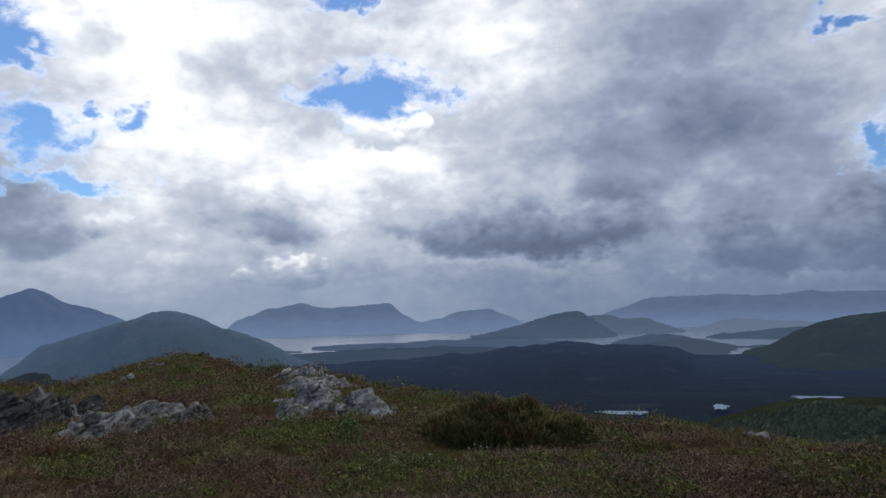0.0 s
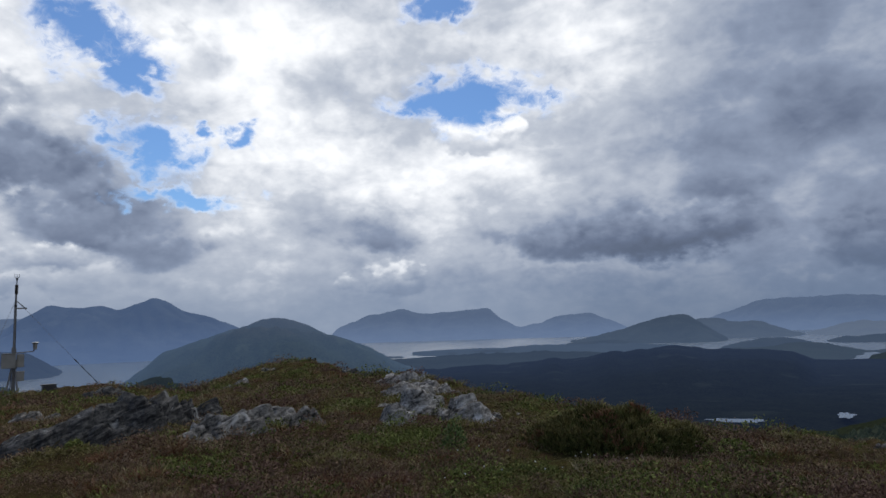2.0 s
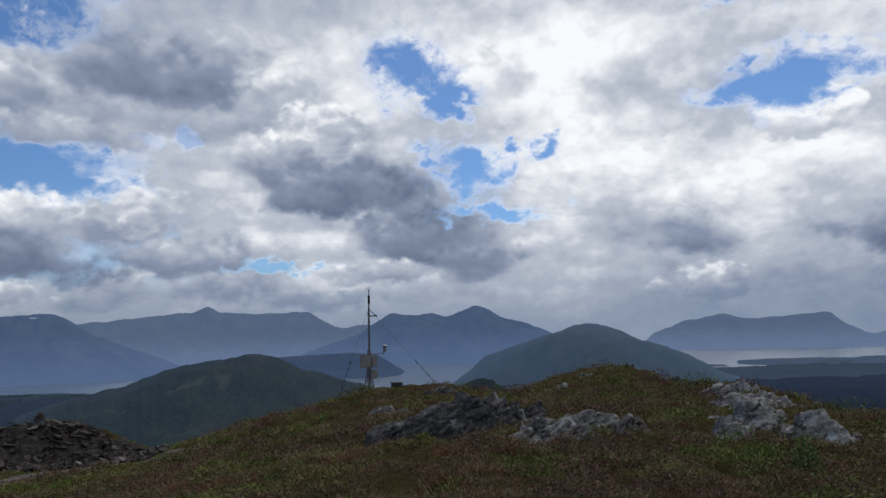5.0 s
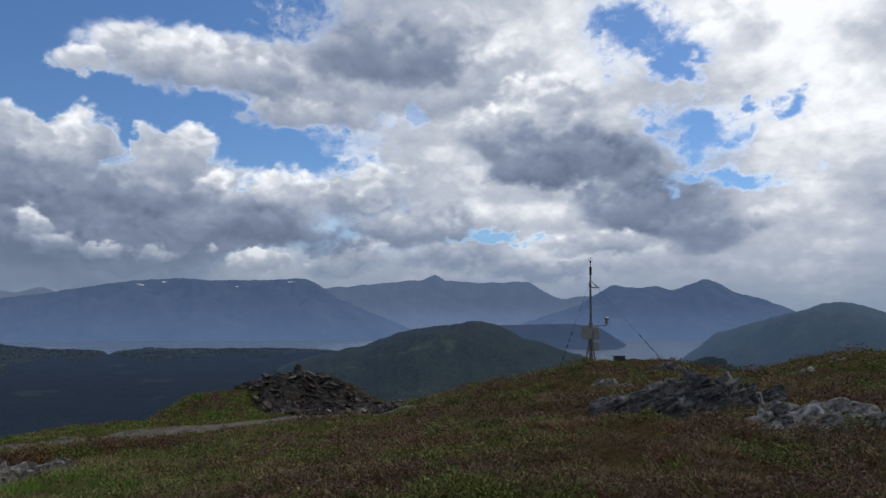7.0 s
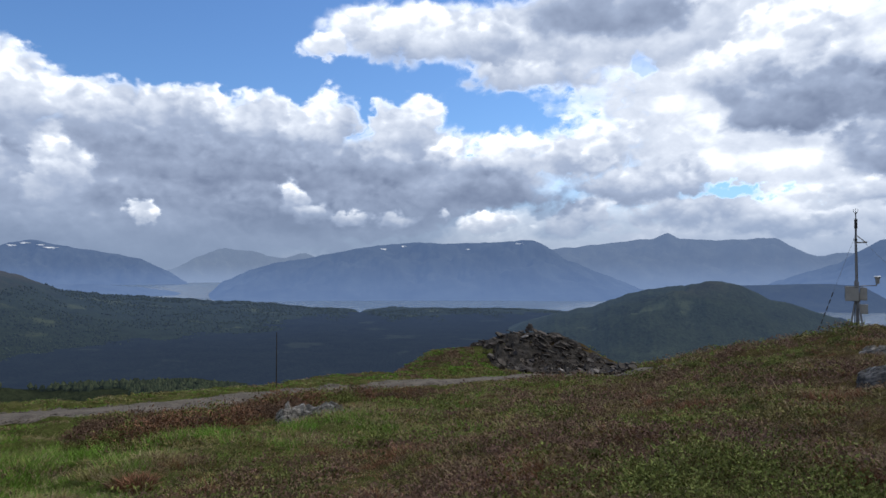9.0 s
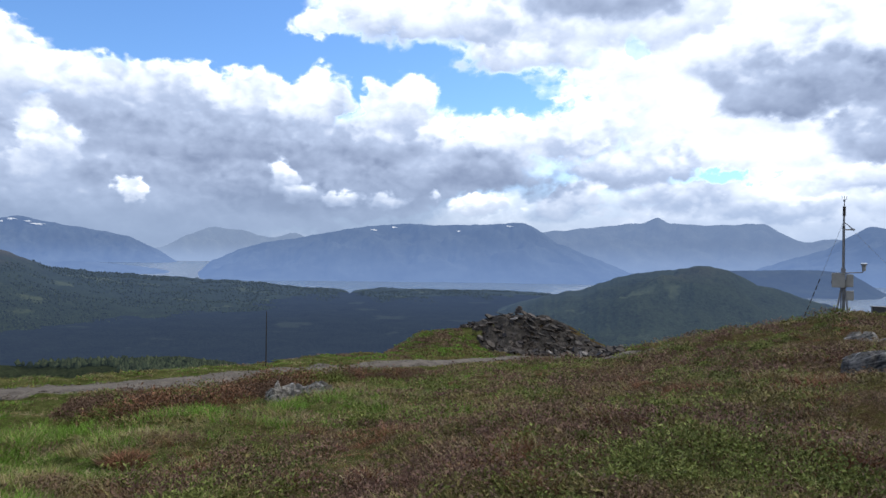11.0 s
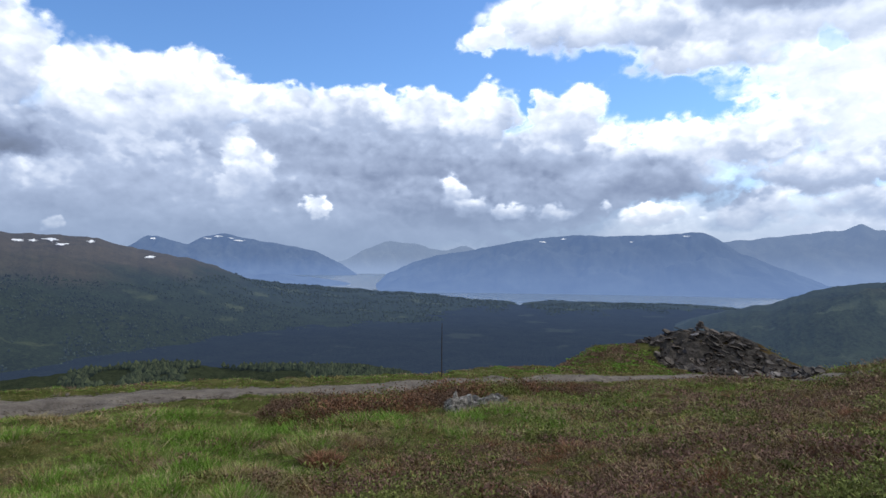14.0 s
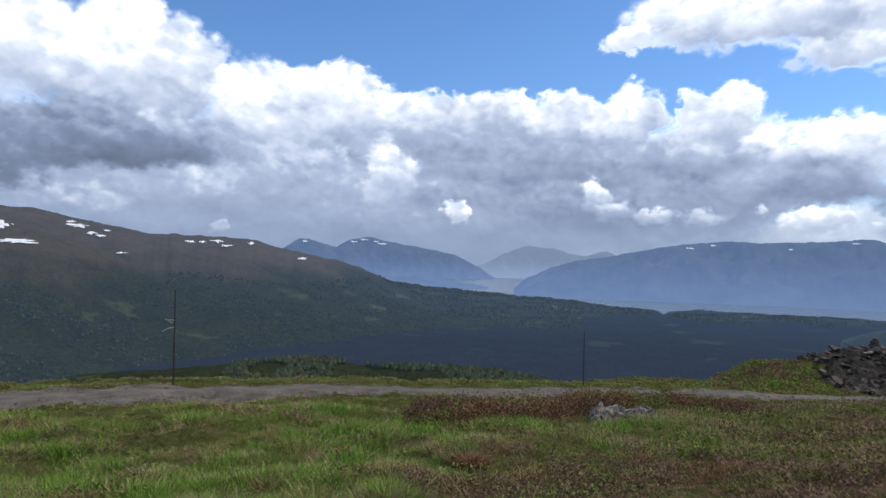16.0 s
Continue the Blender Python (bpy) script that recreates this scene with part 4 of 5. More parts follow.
# ---- the heap of broken slate ----
def slate_mesh(seed):
    rng = random.Random(seed)
    bm = bmesh.new()
    n = rng.randint(5, 7)
    low, top = [], []
    for k in range(n):
        a = 2 * math.pi * (k + rng.uniform(-0.3, 0.3)) / n
        f = rng.uniform(0.7, 1.1)
        low.append(bm.verts.new((0.5 * f * math.cos(a), 0.32 * f * math.sin(a), 0)))
        g = rng.uniform(0.8, 1.0)
        top.append(bm.verts.new((0.5 * f * g * math.cos(a), 0.32 * f * g * math.sin(a), 0.2 + rng.uniform(-0.05, 0.06))))
    bm.faces.new(top)
    bm.faces.new(low[::-1])
    for k in range(n):
        bm.faces.new((low[k], low[(k + 1) % n], top[(k + 1) % n], top[k]))
    me = bpy.data.meshes.new("stone")
    bm.to_mesh(me)
    bm.free()
    return me


def slate_material():
    m, N, shader, place = material("slate_rubble", 0.75)
    tell = N.node("ShaderNodeObjectInfo").outputs["Random"]
    grain = N.noise(place, 5.0, 6.0, 0.6)
    base = N.ramp(tell, [(0.0, (0.012, 0.009, 0.008)), (0.55, (0.033, 0.024, 0.020)), (0.90, (0.074, 0.058, 0.047)), (1.0, (0.24, 0.215, 0.195))])
    N.put(shader.inputs["Base Color"], N.mix(1.0, base, N.ramp(grain, [(0.3, (0.5, 0.5, 0.5)), (0.7, (1, 1, 1))]), "MULTIPLY"))
    relief(N, shader, grain, 0.5, 0.02)
    return m


SLATE = slate_material()
HEAP_EARTH = two_tone("heap_rubble", (0.012, 0.011, 0.010), (0.07, 0.062, 0.055), 3.0, 0.95, fine=5.0, bump=0.8, distance=0.05, mid=(0.03, 0.027, 0.024))


def build_heap():
    heap = new("stone_heap")
    heap.location = at(60.5, 35.0)
    tagged(heap, "heap of broken dark slate slabs beside the track", "stone heap")
    inv = Matrix.Translation(-heap.location)
    rng = random.Random(8)
    kinds = [slate_mesh(k) for k in range(7)]
    for me in kinds:
        me.materials.append(SLATE)
    # earth and small rubble under the slabs
    az, r = np.linspace(54.6, 68.5, 60), np.linspace(32.6, 39.5, 36)
    A, R = np.meshgrid(az, r, indexing="xy")
    X, Y = -np.sin(np.radians(A)) * R, np.cos(np.radians(A)) * R
    rim = np.minimum(np.minimum((A - 54.6) / 1.2, (64.6 + (R - 32.8) * 0.8 - A) / 1.2), np.minimum((R - 32.6) / 0.8, (39.5 - R) / 0.8))
    Z = ground_z(A, R) + np.clip(rim, -0.8, 1) * 0.20 - 0.1 + 0.13 * fractal(X * 2.2, Y * 2.2, 4, 31)
    core = sheet("rubble", np.stack([X, Y, Z], -1).reshape(-1, 3), grid_faces(len(r), len(az))[:, ::-1], [HEAP_EARTH], False)
    core.data.transform(inv)
    core.parent = heap
    # small broken pieces between the slabs
    g = np.random.default_rng(4)
    n = 1800
    A, R = g.uniform(54.7, 68.4, n), g.uniform(32.7, 38.8, n)
    A = np.where(A > 64.6 + (R - 32.8) * 0.8, 55 + (A - 55) * 0.55, A)
    P = np.stack([-np.sin(np.radians(A)) * R, np.cos(np.radians(A)) * R, ground_z(A, R) + g.uniform(0.0, 0.16, n)], -1) - np.array(heap.location)
    octa = np.array([[1, 0, 0], [0, 0.7, 0], [-1, 0, 0], [0, -0.7, 0], [0, 0, 0.3], [0, 0, -0.3]])
    tri = np.array([[0, 1, 4], [1, 2, 4], [2, 3, 4], [3, 0, 4], [1, 0, 5], [2, 1, 5], [3, 2, 5], [0, 3, 5]])
    V = P[:, None] + (octa[None] + g.normal(0, 0.25, (n, 6, 3))) * g.uniform(0.05, 0.16, (n, 1, 1))
    bits = sheet("broken_slate", V.reshape(-1, 3), (tri[None] + (np.arange(n) * 6)[:, None, None]).reshape(-1, 3), [plain_shift("slate_chips", (0.050, 0.040, 0.033), 0.75)], False)
    bits.parent = heap
    tagged(bits, kind="stuff")
    count = 0
    while count < 300:
        az, r = rng.uniform(54.8, 68.3), rng.uniform(32.8, 38.6)
        if az > 64.4 + (r - 32.8) * 0.8 + rng.uniform(-0.5, 0.5):
            continue
        size = rng.choice((0.20, 0.26, 0.32, 0.40, 0.50, 0.62)) * rng.uniform(0.8, 1.2)
        ob = new("stone", rng.choice(kinds))
        p = at(az, r, rng.uniform(0.02, 0.22) * min(1.0, (69.5 - az) / 4))
        ob.parent = heap
        ob.matrix_basis = inv @ Matrix.Translation(p) @ pose(0, 0, 0, rng.gauss(12, 20), rng.gauss(15, 17), az + rng.gauss(0, 36)) @ Matrix.Diagonal((size * 1.15, size, size * rng.uniform(0.28, 0.62), 1))
        count += 1


build_heap()


def build_cairn():
    cairn = new("cairn")
    ring = np.arange(34.0, 38.6, 0.1)
    top = float(ring[np.argmax((ground_z(63.2, ring) + 0.1) / ring)])
    cairn.location = at(63.2, top, 0.24)
    tagged(cairn, "little cairn of stacked dark stones on the heap", "cairn")
    z = 0.0
    for k, size in enumerate((0.62, 0.52, 0.44, 0.34)):
        me = slate_mesh(20 + k)
        me.materials.append(SLATE)
        ob = new("stone", me)
        ob.parent = cairn
        ob.matrix_basis = pose(0.03 * k, 0, z, 4 * k, -3, 50 * k) @ Matrix.Diagonal((size, size * 1.2, size, 1))
        z += 0.19 * size + 0.01


build_cairn()


# ---- the weather station and the poles ----
def tube(bm, a, b, ra, rb=None, sides=10):
    """A tapered round bar from a to b."""
    a, b = Vector(a), Vector(b)
    d = b - a
    m = Matrix.Translation((a + b) / 2) @ d.to_track_quat("Z", "Y").to_matrix().to_4x4()
    bmesh.ops.create_cone(bm, cap_ends=True, segments=sides, radius1=ra, radius2=ra if rb is None else rb, depth=d.length, matrix=m)


def box(bm, centre, size, bevel=0.008, turn=None):
    m = Matrix.Translation(centre) @ (turn or Matrix()) @ Matrix.Diagonal((*size, 1))
    made = bmesh.ops.create_cube(bm, size=1.0, matrix=m)["verts"]
    edges = list({e for v in made for e in v.link_edges})
    if bevel:
        bmesh.ops.bevel(bm, geom=edges, offset=bevel, segments=2, affect="EDGES")


def shape(*calls):
    bm = bmesh.new()
    for call, *values in calls:
        call(bm, *values)
    return bm


def build_station():
    foot = Vector((-16.01, 19.51, 0))
    foot.z = float(ground_z(39.37, foot.length)) + 0.04
    st = new("weather_station")
    # x runs to the right as seen from the viewpoint, y away from it
    st.matrix_basis = Matrix.Translation(foot) @ pose(0, 0, 0, 0, 0, 39.4)
    tagged(st, "galvanised steel weather station mast with grey instrument boxes", "weather station")
    part("mast", shape((tube, (0, 0, 0), (0, 0, 2.75), 0.040, 0.038), (tube, (0, 0, 2.75), (0.01, 0, 3.42), 0.032, 0.028)), STEEL, st)
    part("collar", shape((tube, (0.008, 0, 3.12), (0.01, 0, 3.42), 0.044, 0.044)), STAKE, st, "dark clamp collar")
    part("collar", shape((tube, (0, 0, 2.72), (0, 0, 2.80), 0.042, 0.042)), STAKE, st, "dark clamp collar")
    wind = part("wind_sensor", shape((tube, (0.01, 0, 3.40), (0.01, 0, 3.62), 0.018, 0.014), (tube, (0.01, 0, 3.58), (0.01, 0, 3.64), 0.03, 0.03)), BLACK, st, "small dark sonic wind sensor")
    for k in range(3):
        a = radians(30 + 120 * k)
        part("prong", shape((tube, (0.01, 0, 3.62), (0.01 + 0.07 * math.cos(a), 0.07 * math.sin(a), 3.66), 0.006), (tube, (0.01 + 0.07 * math.cos(a), 0.07 * math.sin(a), 3.655), (0.01 + 0.07 * math.cos(a), 0.07 * math.sin(a), 3.76), 0.006)), BLACK, wind)
    part("bracket", shape((tube, (0, 0, 2.68), (0.28, 0, 2.68), 0.022), (tube, (0, 0, 2.93), (0.26, 0, 2.69), 0.014), (tube, (0.26, 0, 2.66), (0.30, 0, 2.70), 0.026), (tube, (-0.04, 0, 2.68), (0, 0, 2.68), 0.03)), STEEL, st)
    part("clamp", shape((box, (0, 0, 1.37), (0.13, 0.13, 0.14)), (box, (-0.03, -0.05, 1.44), (0.06, 0.06, 0.08))), STEEL, st)
    big = part("instrument_box", shape((box, (-0.13, -0.10, 1.06), (0.38, 0.20, 0.44), 0.012)), BOX_GREY, st, "pale grey metal instrument box")
    part("lid", shape((box, (-0.13, -0.206, 1.06), (0.36, 0.012, 0.42), 0.004)), BOX_GREY, big)
    part("rain_cap", shape((box, (-0.13, -0.11, 1.288), (0.41, 0.24, 0.014), 0.003)), BOX_GREY, big)
    part("latch", shape((box, (-0.325, -0.12, 1.0), (0.012, 0.05, 0.09), 0.003)), BLACK, big, "dark latch")
    side = part("instrument_box", shape((box, (0.18, 0.02, 1.06), (0.20, 0.24, 0.40), 0.012)), BOX_GREY, st, "pale grey metal instrument box")
    part("lid", shape((box, (0.18, -0.106, 1.06), (0.18, 0.012, 0.38), 0.004)), BOX_GREY, side)
    low = part("battery_box", shape((box, (0.19, -0.03, 0.58), (0.21, 0.18, 0.28), 0.01)), BOX_GREY, st, "small grey box")
    part("lid", shape((box, (0.19, -0.03, 0.726), (0.23, 0.20, 0.015), 0.004)), BOX_GREY, low)
    part("bracket", shape((box, (0.06, -0.02, 0.62), (0.12, 0.04, 0.05), 0.004), (box, (0.05, -0.02, 0.95), (0.08, 0.05, 0.3), 0.004)), STEEL, st)
    arm = part("gauge_arm", shape((tube, (0, 0, 1.30), (0.52, 0, 1.33), 0.015), (tube, (0.52, 0, 1.33), (0.56, 0, 1.42), 0.02)), STEEL, st)
    part("rain_gauge", shape((tube, (0.56, 0, 1.38), (0.56, 0, 1.56), 0.05, 0.065, 20), (tube, (0.56, 0, 1.56), (0.56, 0, 1.60), 0.075, 0.095, 20)), BOX_GREY, arm, "grey cup-shaped gauge")
    part("funnel", shape((tube, (0.56, 0, 1.60), (0.56, 0, 1.625), 0.095, 0.07, 20)), WHITE, arm, "bright white gauge rim")
    for dx, dy in ((-0.20, -0.10), (0.16, -0.16), (0.05, 0.24)):
        leg = part("leg", shape((tube, (dx, dy, -0.06), (dx * 0.25, dy * 0.25, 0.82), 0.03, 0.026)), STEEL, st)
        part("foot_plate", shape((box, (dx, dy, 0.02), (0.12, 0.12, 0.02), 0.003)), STEEL, leg)
    part("cable", shape((tube, (-0.05, -0.02, 0.9), (-0.07, -0.04, 0.03), 0.012), (tube, (0.035, -0.03, 1.3), (0.03, -0.03, 2.7), 0.007)), BLACK, st, "black cable along the mast")

    def guy(x, y, zfoot, sleeves=6):
        top, end = Vector((0, 0, 2.95)), Vector((x, y, zfoot))
        wire = part("guy_wire", shape((tube, top, end, 0.004)), STEEL, st, "thin steel guy wire")
        for k in range(sleeves):
            f = 0.58 + 0.068 * k
            part("sleeve", shape((tube, top.lerp(end, f), top.lerp(end, f + 0.045), 0.016)), BLACK, wire)
        return wire

    def drop(x, y):
        p = st.matrix_basis @ Vector((x, y, 0))
        return float(ground_z(math.degrees(math.atan2(-p.x, p.y)), math.hypot(p.x, p.y))) - foot.z

    guy(-1.12, 0.15, drop(-1.12, 0.15))
    guy(2.9, 0.5, drop(2.9, 0.5))

    case = new("equipment_case")
    c = st.matrix_basis @ Vector((0.98, 0.05, 0))
    c.z = float(ground_z(math.degrees(math.atan2(-c.x, c.y)), math.hypot(c.x, c.y))) + 0.03
    case.matrix_basis = Matrix.Translation(c) @ pose(0, 0, 0, 0, 0, 46)
    tagged(case, "black plastic equipment case standing on the rock", "case")
    part("body", shape((box, (0, 0, 0.11), (0.38, 0.28, 0.2), 0.015)), BLACK, case)
    part("lid", shape((box, (-0.01, 0, 0.235), (0.42, 0.31, 0.045), 0.012)), BLACK, case)


build_station()


def snow_pole(x, y, top, label, lean=0.0, flag=False):
    base = float(ground_z(math.degrees(math.atan2(-x, y)), math.hypot(x, y)))
    p = new("snow_pole")
    p.location = (x, y, base - 0.08)
    tagged(p, label, "marker pole", "marker poles along the track")
    h = top - base + 0.08
    part("stake", shape((tube, (0, 0, 0), (lean * h, 0, h), 0.020, 0.012)), STAKE, p)
    part("tip", shape((tube, (lean * h, 0, h - 0.01), (lean * h, 0, h + 0.012), 0.014, 0.008)), BLACK, p)
    if flag:
        side = Matrix.Rotation(radians(115), 4, "Z")
        for k, (dz, long, sag) in enumerate(((0.62, 0.26, -0.10), (0.66, 0.20, 0.02), (0.60, 0.16, 0.07))):
            bm = bmesh.new()
            a = Vector((lean * h * dz, 0, h * dz + 0.07 * k))
            pts = [a + side.to_3x3() @ Vector((-long * f, 0.02 * math.sin(6 * f + k), 0)) + Vector((0, 0, sag * f * f)) for f in (0, 0.35, 0.7, 1)]
            for u, v in zip(pts, pts[1:]):
                tube(bm, u, v, 0.012, 0.008, 6)
            part("twine", bm, DRY_WOOD, p, "frayed pale twine tied round it")


snow_pole(-22.43, 2.33, -1.96, "thin dark snow marker pole beyond the track")
snow_pole(-15.02, -7.68, -0.67, "thin dark snow marker pole with frayed twine", 0.02, True)


# ---- plants ----
HEATHER = plain_shift("heather_brown", (0.172, 0.116, 0.076), 0.50)
RUST = plain_shift("heather_rust", (0.195, 0.100, 0.058), 0.55)
MOSSY = plain_shift("moss_green", (0.165, 0.142, 0.056), 0.55)
BERRY = plain_shift("bilberry_green", (0.150, 0.170, 0.050), 0.60)
CROWBERRY = plain_shift("crowberry_green", (0.098, 0.108, 0.036), 0.60)
MAUVE = plain_shift("mauve_heather", (0.160, 0.098, 0.074), 0.50)
GRASS = plain_shift("fresh_grass", (0.130, 0.225, 0.036), 0.55)
DULL = plain_shift("dull_grass", (0.235, 0.205, 0.085), 0.5)
STRAW = plain_shift("dead_grass", (0.32, 0.26, 0.155), 0.45)
TALL_HEATHER = plain_shift("tall_heather", (0.125, 0.080, 0.055), 0.65)
TALL_RUST = plain_shift("tall_rust", (0.165, 0.088, 0.052), 0.65)
JUNIPER = plain_shift("juniper_needles", (0.105, 0.108, 0.036), 0.6)
BARK = two_tone("brown_bark", (0.04, 0.028, 0.02), (0.12, 0.09, 0.07), 20.0)
LEAF = plain_shift("pale_leaves", (0.10, 0.14, 0.05), 0.35)
RNG = np.random.default_rng(17)


def blades(places, height, count, spread, width, lean, up=1.0, plain=False):
    """Corners of narrow leaves: count round each place."""
    n = len(places) * count
    base = np.repeat(places, count, 0)
    h = np.repeat(height, count) * RNG.uniform(0.55, 1.15, n)
    a, off = RNG.uniform(0, 2 * np.pi, n), np.repeat(spread, count) * np.sqrt(RNG.random(n))
    base = base + np.stack([off * np.cos(a), off * np.sin(a), -0.02 + 0 * a], -1)
    b, tip = a + RNG.normal(0, 0.9, n), h * lean * RNG.uniform(0.2, 1.3, n)
    end = base + np.stack([tip * np.cos(b), tip * np.sin(b), h * up], -1)
    mid = base * 0.45 + end * 0.55 + np.stack([-0.18 * tip * np.cos(b), -0.18 * tip * np.sin(b), 0.14 * h], -1)
    c, w = RNG.uniform(0, 2 * np.pi, n), np.repeat(width, count) * RNG.uniform(0.6, 1.3, n)
    side = np.stack([w * np.cos(c), w * np.sin(c), 0 * c], -1) / 2
    if plain:
        V = np.stack([base - side, base + side, end], 1)
        F = np.arange(n * 3).reshape(-1, 3)
    else:
        V = np.stack([base - side, base + side, mid + side * 0.8, end, mid - side * 0.8], 1)
        F = np.array([[0, 1, 2], [0, 2, 4], [4, 2, 3]])[None] + (np.arange(n) * 5)[:, None, None]
    return V.reshape(-1, 3), F.reshape(-1, 3)


def tufts(places, height, count, spread, size):
    """Corners of small leaves scattered through rounded clumps."""
    n = len(places) * count
    base = np.repeat(places, count, 0)
    h, s = np.repeat(height, count), np.repeat(spread, count)
    d = RNG.normal(0, 1, (n, 3))
    d /= np.linalg.norm(d, axis=1, keepdims=True)
    d[:, 2] = np.abs(d[:, 2])
    f = RNG.uniform(0.55, 1.0, n)
    c = base + np.stack([d[:, 0] * s * f, d[:, 1] * s * f, d[:, 2] * h * f], -1)
    u = d * 0.6 + RNG.normal(0, 0.6, (n, 3))
    u /= np.linalg.norm(u, axis=1, keepdims=True)
    v = np.cross(u, RNG.normal(0, 1, (n, 3)))
    v /= np.linalg.norm(v, axis=1, keepdims=True)
    z = (np.repeat(size, count) * RNG.uniform(0.6, 1.4, n))[:, None]
    V = np.stack([c - u * z, c + v * z * 0.45, c + u * z, c - v * z * 0.45], 1)
    F = np.array([[0, 1, 2], [0, 2, 3]])[None] + (np.arange(n) * 4)[:, None, None]
    return V.reshape(-1, 3), F.reshape(-1, 3)


def cover(name, made, mat, label, category):
    return tagged(sheet(name, *made, [mat], False), label, category, kind="stuff")


def smooth(v, a, b):
    t = np.clip((v - a) / (b - a), 0, 1)
    return t * t * (3 - 2 * t)


def spots(n, az0, az1, r0, r1, power=1.0):
    """Places on the ground, denser close by."""
    az = RNG.uniform(az0, az1, n)
    q = RNG.random(n)
    r = (r0 ** -power + q * (r1 ** -power - r0 ** -power)) ** (-1 / power)
    rt, rm = smooth_interp(az, AZ, R_TOP), smooth_interp(az, AZ, R_MID)
    track = (az > 53) & (r > rm - 0.05) & (r < rm + TRACK_WIDTH + 0.05)
    centre = np.abs(r - rm - TRACK_WIDTH / 2) < 0.28
    keep = (r < rt * 1.04 + 0.4) & (~track | (centre & (az > 98)))
    keep &= ~on_rock(az, r)
    heap = (az > 55) & (az < 64.4 + (r - 32.8) * 0.8) & (r > 32.5) & (r < 39.5)
    keep &= ~heap
    keep &= ~((az > 34.5) & (az < 41.5) & (r > 23.6) & (r < 27))
    az, r = az[keep], r[keep]
    x, y = -np.sin(np.radians(az)) * r, np.cos(np.radians(az)) * r
    return az, r, np.stack([x, y, ground_z(az, r)], -1)


def lushness(az, r, p):
    """How grassy a place is: the hollow near the track, and the track's verges."""
    rm = smooth_interp(az, AZ, R_MID)
    n = fractal(p[:, 0] * 0.5, p[:, 1] * 0.5, 3, 77)
    hollow = smooth(az + 11 * n + 2.2 * (r - 7), 78, 92) * (1 - 0.75 * smooth(r, 8, 22) * (az < 92))
    verge = smooth(az, 60, 70) * smooth(r, rm - 1.0, rm + 0.4)
    band = smooth(az, 73, 76) * (1 - smooth(az, 94, 98)) * smooth(r, rm - 6.6, rm - 5.6) * (1 - smooth(r, rm - 1.4, rm - 0.9))
    return np.maximum(hollow * (1 - band), verge)


def build_cover():
    az, r, p = spots(100000, -40, 132, 4.0, 44, 0.55)
    lush = lushness(az, r, p)
    patch, speck = fractal(p[:, 0] * 1.3, p[:, 1] * 1.3, 4, 21, 0.7), fractal(p[:, 0] * 2.6, p[:, 1] * 2.6, 3, 22)
    patch = patch + RNG.normal(0, 0.26, len(az))
    speck = speck + RNG.normal(0, 0.16, len(az))
    dice = RNG.random(len(az))
    far = 0.75 + r / 16
    rm = smooth_interp(az, AZ, R_MID)
    low = 1 - 0.62 * smooth(az, 55, 62) * smooth(r, rm - 2.6, rm - 1.2)
    grassy = dice < lush * 0.92
    kind = np.where(grassy, np.where(speck + 0.5 * patch > 0.25, "dull", "grass"),
           np.where(patch > -0.22, np.where(speck > 0.42, "rust", "heather"), np.where(speck > 0.25, "berry", "mossy")))
    dark = fractal(p[:, 0] * 1.7, p[:, 1] * 1.7, 3, 24) + RNG.normal(0, 0.25, len(az))
    kind = np.where(grassy & (dark > 0.62), "mossy", np.where(grassy & (dark < -0.72), "heather", kind))
    kind = np.where(~grassy & (RNG.random(len(az)) < 0.10), "dull", kind)
    kind = np.where((RNG.random(len(az)) < np.where(grassy, 0.16 + 0.35 * (patch > 0.45), 0.06 + 0.18 * (speck > 0.75))), "straw", kind)
    for name, mat, label, cat, tall, count, width, lean, leafy in (
            ("heather", HEATHER, "low brown heather covering the moor", "heather", 0.060, 22, 0.0080, 0, True),
            ("rusty_heather", RUST, "rust-red heather patches on the moor", "heather", 0.055, 26, 0.0072, 1.35, False),
            ("moss", MOSSY, "olive green moss and crowberry mats", "moss", 0.045, 17, 0.0120, 0, True),
            ("bilberry", BERRY, "fresh green bilberry sprigs on the moor", "bilberry", 0.062, 24, 0.0100, 0, True),
            ("grass", GRASS, "fresh green mountain grass", "grass", 0.085, 22, 0.0058, 1.0, False),
            ("dull_grass", DULL, "dull yellow-green grass between heather", "grass", 0.072, 22, 0.0058, 1.2, False),
            ("dead_grass", STRAW, "straw-coloured dead grass tufts", "grass", 0.068, 18, 0.0055, 1.4, False)):
        k = kind == {"heather": "heather", "rusty_heather": "rust", "moss": "mossy", "bilberry": "berry", "grass": "grass", "dull_grass": "dull", "dead_grass": "straw"}[name]
        q, f = p[k], far[k] * RNG.uniform(0.7, 1.25, k.sum()) * np.clip(1 + 0.95 * fractal(p[k, 0] * 1.6, p[k, 1] * 1.6, 3, 51), 0.5, 1.6)
        if leafy:
            made = tufts(q, tall * f * low[k], count, 0.075 * f, width * f)
        else:
            made = blades(q, tall * np.minimum(f, 1.9) * low[k], count, 0.07 * f, width * f, lean, plain=True)
        cover(name, made, mat, label, cat)


build_cover()


